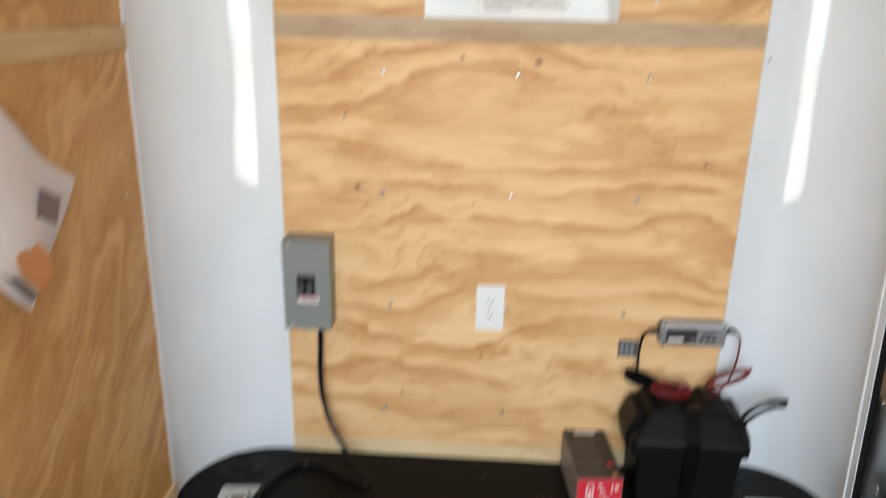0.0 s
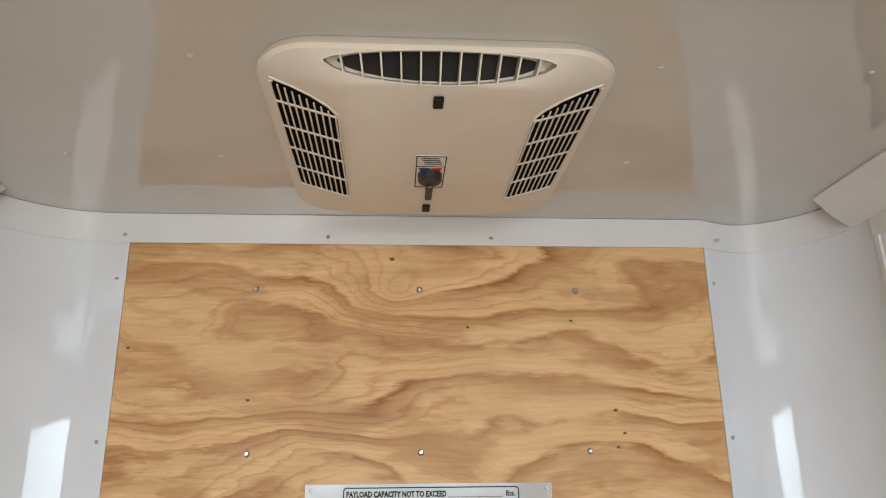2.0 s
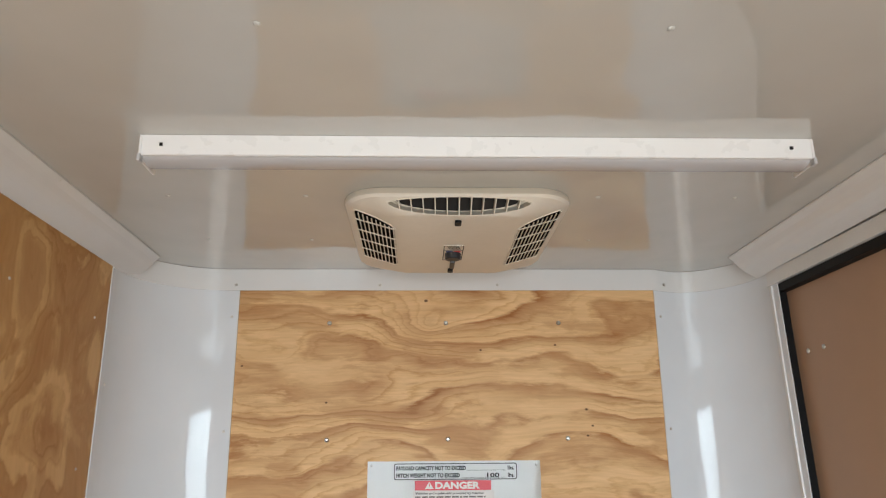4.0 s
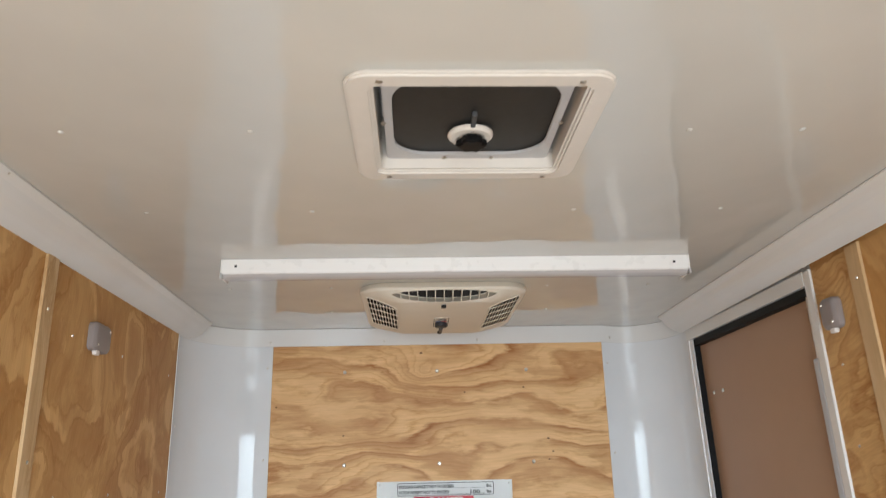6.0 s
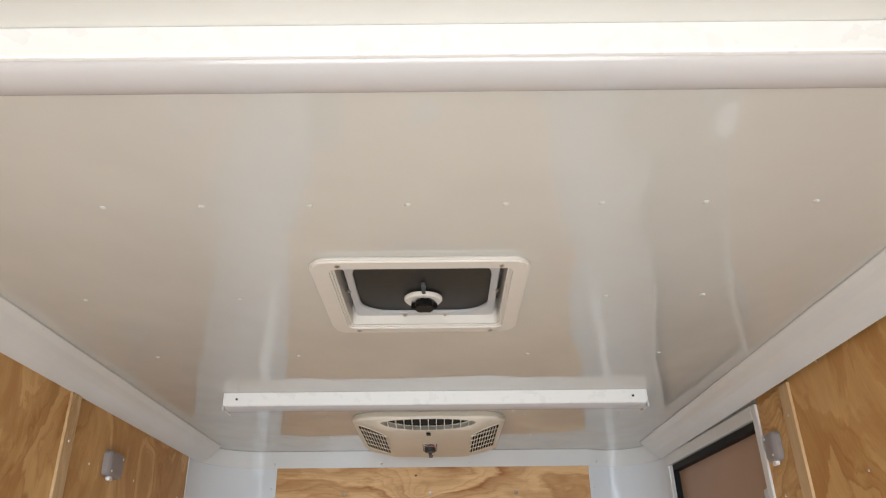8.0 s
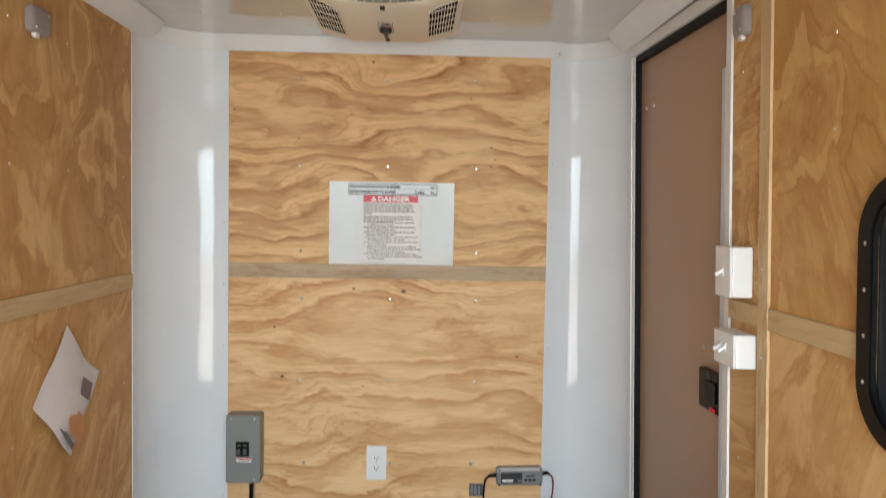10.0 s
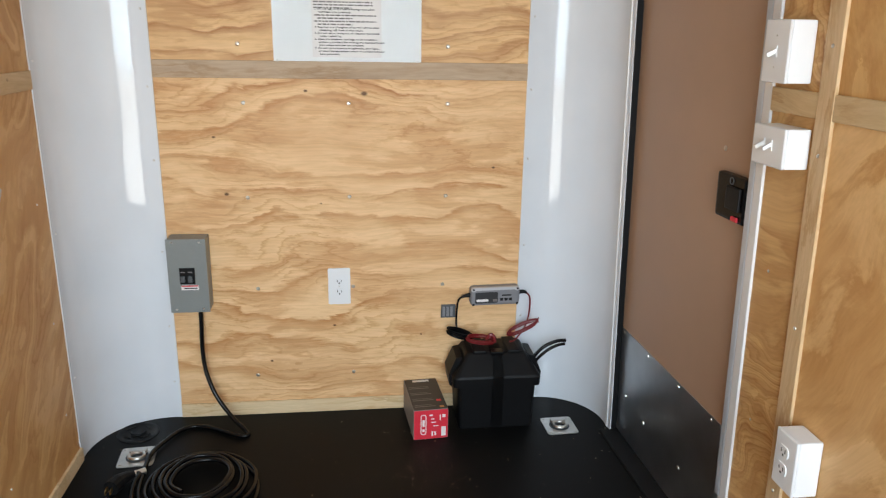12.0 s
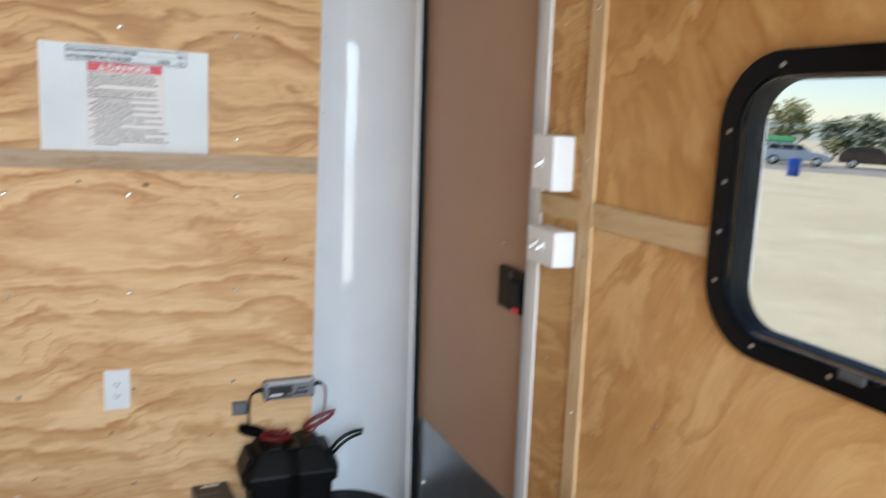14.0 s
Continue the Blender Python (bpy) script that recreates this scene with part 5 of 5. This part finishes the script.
bm_ = ring_plate(rrect(-0.036, -0.016, 0.018, 0.095, 0.008, 3), rrect(-0.033, -0.019, 0.021, 0.092, 0.006, 3), lambda u, v, w: (u, -0.1177 - w, v), 0.0004)
bmesh.ops.transform(bm_, matrix=M, verts=bm_.verts)
part("print", bm_, WHITE_PRINT, fr)
for a_ in ((-0.030, -0.022, 0.03, 0.04), (-0.030, -0.022, 0.05, 0.075), (0.0, 0.018, 0.062, 0.066), (0.0, 0.012, 0.075, 0.079), (0.008, 0.026, 0.048, 0.052), (0.002, 0.008, 0.012, 0.030),
           (0.012, 0.018, 0.014, 0.028), (0.030, 0.034, 0.070, 0.092), (0.039, 0.050, 0.080, 0.092), (0.036, 0.052, 0.010, 0.045), (-0.006, 0.006, 0.088, 0.094)):
    front_print(rrect(*a_, 0.0015, 2))


# ---- floor fittings ----
def tie_down(cx, cy, ang):
    ob = thing("tie_down_ring", (cx, cy, 0.0), "recessed zinc-plated tie-down ring in the black floor", "tie-down ring", "floor tie-down rings")
    R = Matrix.Translation((cx, cy, 0)) @ Matrix.Rotation(radians(ang), 4, "Z")
    def put(bm_):
        bmesh.ops.transform(bm_, matrix=R, verts=bm_.verts)
        return bm_
    inner = [(0.036 * math.cos(2 * math.pi * k / 28 + math.pi / 28), 0.036 * math.sin(2 * math.pi * k / 28 + math.pi / 28)) for k in range(28)]
    outer = rrect(-0.056, 0.056, -0.058, 0.058, 0.012, 6)
    smooth(part("plate", put(ring_plate(outer, inner, lambda u, v, w: (u, v, 0.0006 + w), 0.0035, 0.0008)), STEEL, ob), 30)
    smooth(part("pan", put(lathe([(0.0365, 0.0025), (0.030, 0.0018), (0.018, 0.0010), (0.0, 0.0008)], lambda u, v, w: (u, v, w), 28)), DARK_GREY, ob), 60)
    pts = [(0.0235 * math.cos(a_), -0.006 + 0.0225 * math.sin(a_), 0.0085 + 0.004 * (0.5 - 0.5 * math.sin(a_))) for a_ in [2 * math.pi * k / 18 for k in range(19)]]
    smooth(part("ring", put(tube(pts, 0.0056, 8, 3)), STEEL, ob), 60)
    part("ring_strap", put(box(-0.027, 0.027, 0.014, 0.034, 0.0042, 0.0155, 0.005, seg=3)), STEEL, ob)
    for u in (-0.044, 0.044):
        for v in (-0.046, 0.046):
            p = R @ Vector((u, v, 0.0042))
            screw(p, (0, 0, 1), ob, 1.1)


tie_down(0.735, -0.195, 2)
tie_down(-0.694, -0.264, 4)

cp = thing("floor_cap", (-0.731, -0.107, 0.0), "round black plastic hatch cap in the floor", "cap")
to_cp = lambda u, v, w: (-0.731 + u, -0.107 + v, 0.0004 + w)
smooth(part("rim", lathe([(0.070, 0.0), (0.069, 0.003), (0.060, 0.005), (0.056, 0.003), (0.0, 0.003)], to_cp, 40), BLACK_PLASTIC, cp), 40)
for a0 in (20, 110, 200, 290):
    part("groove", ring_plate([to2 for to2 in [(0.046 * math.cos(radians(a0 + 50 * k / 8)), 0.046 * math.sin(radians(a0 + 50 * k / 8))) for k in range(9)]],
                              [(0.042 * math.cos(radians(a0 + 50 * k / 8)), 0.042 * math.sin(radians(a0 + 50 * k / 8))) for k in range(9)], lambda u, v, w: to_cp(u, v, w + 0.0031), 0.0022), BLACK_RUBBER, cp)
part("grip", tube([(-0.731 + 0.024 * math.cos(radians(a_)), -0.107 + 0.024 * math.sin(radians(a_)), 0.006) for a_ in range(180, 361, 30)], 0.004, 8), BLACK_PLASTIC, cp)

# sawdust swept up beside the carton
bm = bmesh.new()
rnd_dust = random.Random(11)
for k in range(260):
    u, v = rnd_dust.gauss(0.20, 0.10), rnd_dust.gauss(-0.40, 0.075)
    if k % 3 == 0:
        u, v = rnd_dust.uniform(-0.2, 0.78), rnd_dust.uniform(-1.0, -0.26)
    h = rnd_dust.uniform(0.0003, 0.0009)
    box(u - h, u + h * rnd_dust.uniform(0.6, 1.6), v - h, v + h, 0.0001, 0.0001 + h, bm=bm)
tagged(part("sawdust", bm, PALE_PINE), "fine pale sawdust scattered on the black floor", "sawdust", kind="stuff")

# ---- power cord from the breaker box, coiled on the floor ----
cord = thing("power_cord", (-0.47, -0.46, 0.0), "thick black power cord coiled on the floor with plug", "power cord")
pts = [(-0.505, -0.040, 0.430), (-0.506, -0.042, 0.36), (-0.508, -0.045, 0.28), (-0.500, -0.055, 0.20), (-0.470, -0.075, 0.12), (-0.420, -0.105, 0.055), (-0.372, -0.140, 0.018), (-0.352, -0.166, 0.009),
       (-0.375, -0.172, 0.008), (-0.430, -0.142, 0.008), (-0.490, -0.105, 0.008), (-0.545, -0.092, 0.008), (-0.590, -0.120, 0.009), (-0.622, -0.185, 0.012), (-0.645, -0.255, 0.014), (-0.650, -0.33, 0.012)]
for k in range(1, 43):
    a_ = math.pi * 0.86 + k * math.pi / 4
    lap = k / 8
    rr = 0.168 - 0.0175 * lap + 0.005 * math.sin(1.7 * k)
    pts.append((-0.462 + rr * 1.02 * math.cos(a_) + 0.004 * math.sin(lap * 3), -0.455 + rr * 1.10 * math.sin(a_), 0.010 + 0.009 * min(lap, 3.4) + 0.003 * math.sin(k * 2.1)))
smooth(part("cord_jacket", tube(pts, 0.0075, 10, 6), CABLE_BLACK, cord), 60)
outer_loop = [(-0.34, -0.36, 0.010), (-0.300, -0.42, 0.009), (-0.285, -0.50, 0.009), (-0.30, -0.58, 0.009), (-0.36, -0.64, 0.010), (-0.47, -0.655, 0.012), (-0.58, -0.61, 0.014), (-0.64, -0.53, 0.018), (-0.655, -0.45, 0.022), (-0.652, -0.40, 0.022), (-0.665, -0.385, 0.020)]
smooth(part("cord_jacket", tube(outer_loop, 0.0075, 10, 6), CABLE_BLACK, cord), 60)
part("collar", tube([(-0.640, -0.372, 0.018), (-0.672, -0.392, 0.019)], 0.0105, 12, smoothed=False), STEEL, cord, "shiny metal collar")
pg = part("plug", tube([(-0.670, -0.391, 0.020), (-0.690, -0.412, 0.022), (-0.705, -0.440, 0.024), (-0.715, -0.470, 0.024)], 0.02, 12, radii=lambda t: 0.011 + 0.013 * min(1, t * 1.6)), BLACK_RUBBER, cord, "moulded black plug")
for k, dx in enumerate((-0.008, 0.006)):
    part("blade", box(-0.718 + dx, -0.716 + dx + 0.0015, -0.495, -0.468, 0.018, 0.030), BRASS, pg, "brass plug blade")

# ---- outdoors, seen through the window ----
GZ = -0.5
bm = bmesh.new()
bmesh.ops.create_circle(bm, cap_ends=True, segments=48, radius=2500)
bmesh.ops.translate(bm, verts=bm.verts, vec=(0, 0, GZ))
structure("ground", bm, GROUND, "dry pale gravel and dead grass field", "ground")
view = Vector((0.757, 0.653, 0)).normalized()
across = Vector((view.y, -view.x, 0))
bm = bmesh.new()
c0, c1 = view * 46, view * 62
q = [bm.verts.new((*(c + across * s).xy, GZ + 0.012)) for c, s in ((c0, -120), (c0, 120), (c1, 120), (c1, -120))]
bm.faces.new(q)
bmesh.ops.recalc_face_normals(bm, faces=bm.faces)
structure("road", bm, ROAD, "pale packed road across the field", "road")

bm = bmesh.new()
prev = None
for k in range(97):
    a_ = 2 * math.pi * k / 96
    h = 16 + 9 * noise.noise((math.cos(a_) * 3, math.sin(a_) * 3, 0.3)) + 3 * noise.noise((math.cos(a_) * 11, math.sin(a_) * 11, 1.3))
    cur = [bm.verts.new((r * math.cos(a_), r * math.sin(a_), z)) for r, z in ((620, GZ + 0.01), (760, h * 0.7), (950, h * 1.35), (1100, GZ - 5))]
    if prev:
        for i in range(3):
            bm.faces.new((prev[i], cur[i], cur[i + 1], prev[i + 1]))
    prev = cur
bmesh.ops.recalc_face_normals(bm, faces=bm.faces)
structure("backdrop", bm, HILL, "hazy grey-green ridge on the horizon", "hills")


def tree(x, y, h, w, leaf, label_, seed):
    r = random.Random(seed)
    ob = thing("tree", (x, y, GZ), label_, "tree", "trees beyond the road")
    part("trunk", tube([(x, y, GZ - 0.05), (x + 0.06, y, GZ + h * 0.3), (x - 0.04, y + 0.05, GZ + h * 0.62), (x, y, GZ + h * 0.9)], 0.1, 7, 4, radii=lambda t: 0.028 * h * (1 - 0.85 * t)), BARK, ob)
    for k in range(6):
        a_, z0 = r.uniform(0, 6.28), GZ + h * r.uniform(0.25, 0.6)
        L = w * r.uniform(0.28, 0.45)
        part("limb", tube([(x, y, z0), (x + L * 0.5 * math.cos(a_), y + L * 0.5 * math.sin(a_), z0 + L * 0.35), (x + L * math.cos(a_), y + L * math.sin(a_), z0 + L * 0.9)], 0.04, 5, 3, radii=lambda t: 0.011 * h * (1 - 0.8 * t)), BARK, ob)
    verts, faces = [], []
    clumps = [(r.gauss(0, 0.24) * w, r.gauss(0, 0.24) * w, GZ + h * (0.22 + 0.74 * r.random() ** 0.85), w * r.uniform(0.10, 0.19)) for _ in range(34)]
    for cx, cy, cz, cr in clumps:
        f_ = 1.05 - 0.75 * max(0, (cz - GZ) / h - 0.35)
        cx, cy = cx * f_, cy * f_
        for _ in range(48):
            d = Vector((r.gauss(0, 1), r.gauss(0, 1), r.gauss(0, 0.8))).normalized() * cr * r.uniform(0.35, 1.1)
            p = Vector((x + cx, y + cy, cz)) + d
            a1 = Vector((r.gauss(0, 1), r.gauss(0, 1), r.gauss(0, 1))).normalized()
            a2 = a1.orthogonal().normalized()
            s = r.uniform(0.13, 0.26) * (w / 4.5) ** 0.5
            i = len(verts)
            verts.extend([tuple(p - a1 * s), tuple(p + a2 * s * 0.6), tuple(p + a1 * s), tuple(p - a2 * s * 0.6)])
            faces.append((i, i + 1, i + 2, i + 3))
    me = bpy.data.meshes.new("crown")
    me.from_pydata([(a_ - x, b_ - y, c_ - GZ) for a_, b_, c_ in verts], [], faces)
    me.materials.append(leaf)
    cr = new("crown", me)
    cr.parent = ob
    return ob


tree(55.3, 48.2, 5.0, 5.0, LEAF_YELLOW, "yellowing broadleaf tree beyond the parked cars", 3)
tree(61.5, 48.4, 3.5, 4.6, LEAF_GREEN, "low dark green tree beyond the parked cars", 4)
tree(68.5, 50.0, 4.2, 5.5, LEAF_GREEN, "dark green tree beyond the parked cars", 5)
tree(45.0, 44.5, 3.0, 3.0, LEAF_GREEN, "dark green shrub beside the road", 6)
tree(78.0, 44.0, 4.0, 5.0, LEAF_GREEN, "dark green tree beyond the parked cars", 7)


def car(x, y, ang, paint, label_):
    """A parked estate car built about its middle, length along local x."""
    ob = thing("car", (0, 0, 0), label_, "car", "parked cars")
    side_line = [(-2.2, 0.35), (-2.25, 0.65), (-2.15, 0.98), (-1.2, 1.05), (0.75, 1.0), (1.9, 0.86), (2.2, 0.62), (2.2, 0.35)]
    cabin = [(-2.05, 0.98), (-1.75, 1.42), (-0.6, 1.52), (0.15, 1.46), (0.95, 1.0)]
    b_ = prism(side_line, lambda u, v, w: (u, -0.88 + w, v), 1.76)
    bmesh.ops.bevel(b_, geom=[e for e in b_.edges], offset=0.06, segments=2, affect="EDGES")
    smooth(part("body", b_, paint, ob), 40)
    b_ = loft([[(u, -0.80, v) for u, v in cabin], [(u * 0.96, -0.66 if v > 1.2 else -0.80, v) for u, v in cabin], [(u * 0.96, 0.66 if v > 1.2 else 0.80, v) for u, v in cabin], [(u, 0.80, v) for u, v in cabin]], lambda u, v, w: (u, v, w))
    part("roof", b_, paint, ob)
    for s in (-1, 1):
        for u0, u1 in ((-1.75, -0.95), (-0.88, -0.10), (-0.03, 0.62)):
            part("side_window", prism([(u0, 1.06), (u1, 1.06), (min(u1, 0.30 + 0.02), 1.40), (max(u0, -1.6), 1.40)], lambda u, v, w: (u, s * (0.805 + w), v), 0.012), CAR_GLASS, ob)
        for wx in (-1.35, 1.35):
            wh = part("wheel", lathe([(0.31, -0.1), (0.33, -0.07), (0.33, 0.07), (0.31, 0.1), (0.2, 0.1)], lambda u, v, w: (wx + u, s * 0.80 + w, 0.33 + v), 18), BLACK_RUBBER, ob, "black tyre")
            part("rim", lathe([(0.2, 0.0), (0.2, 0.02), (0.06, 0.035), (0.0, 0.035)], lambda u, v, w: (wx + u, s * (0.895 + w), 0.33 + v), 14), ALU, wh)
        part("headlight", box(2.05, 2.20, s * 0.62 - 0.16, s * 0.62 + 0.16, 0.62, 0.76, 0.03), LAMP_WHITE, ob)
    part("windscreen", prism([(-0.62, 0.0), (0.62, 0.0), (0.55, 0.82), (-0.55, 0.82)], lambda u, v, w: (0.955 - v * 0.86 + w * 0.5, u, 1.02 + v * 0.52 + w), 0.012), CAR_GLASS, ob)
    ob.matrix_basis = pose(x, y, GZ + 0.012, 0, 0, ang)
    return ob


heading = math.degrees(math.atan2(across.y, across.x))
car(42.4, 35.6, heading, CAR_WHITE, "silver-white estate car parked on the road")
car(44.5, 39.2, heading + 8, CAR_WHITE, "white car parked behind another on the road")
car(47.6, 33.6, heading, CAR_DARK, "dark maroon car parked on the road")

br = thing("barrel", (30.6, 25.0, GZ), "blue plastic barrel standing in the field", "barrel")
smooth(part("body", lathe([(0.27, 0.0), (0.29, 0.03), (0.29, 0.27), (0.30, 0.30), (0.29, 0.33), (0.29, 0.57), (0.30, 0.60), (0.29, 0.63), (0.28, 0.86), (0.26, 0.89), (0.0, 0.88)], lambda u, v, w: (30.6 + u, 25.0 + v, GZ + w), 24), BARREL_BLUE, br), 40)
sk = thing("skip_container", (48.5, 43.2, GZ), "bright green waste container behind the cars", "container")
part("bin", loft([[(-1.1, -0.7, 0), (1.1, -0.7, 0), (1.1, 0.7, 0), (-1.1, 0.7, 0)], [(-1.35, -0.8, 1.6), (1.35, -0.8, 1.6), (1.35, 0.8, 1.6), (-1.35, 0.8, 1.6)]], lambda u, v, w: (48.5 + u * across.x + v * view.x, 43.2 + u * across.y + v * view.y, GZ + w)), GREEN_PAINT, sk)
part("lid", loft([[(-1.4, -0.85, 1.602), (1.4, -0.85, 1.602), (1.4, 0.85, 1.602), (-1.4, 0.85, 1.602)], [(-1.3, -0.4, 1.95), (1.3, -0.4, 1.95), (1.3, 0.4, 1.95), (-1.3, 0.4, 1.95)]], lambda u, v, w: (48.5 + u * across.x + v * view.x, 43.2 + u * across.y + v * view.y, GZ + w)), GREEN_PAINT, sk)
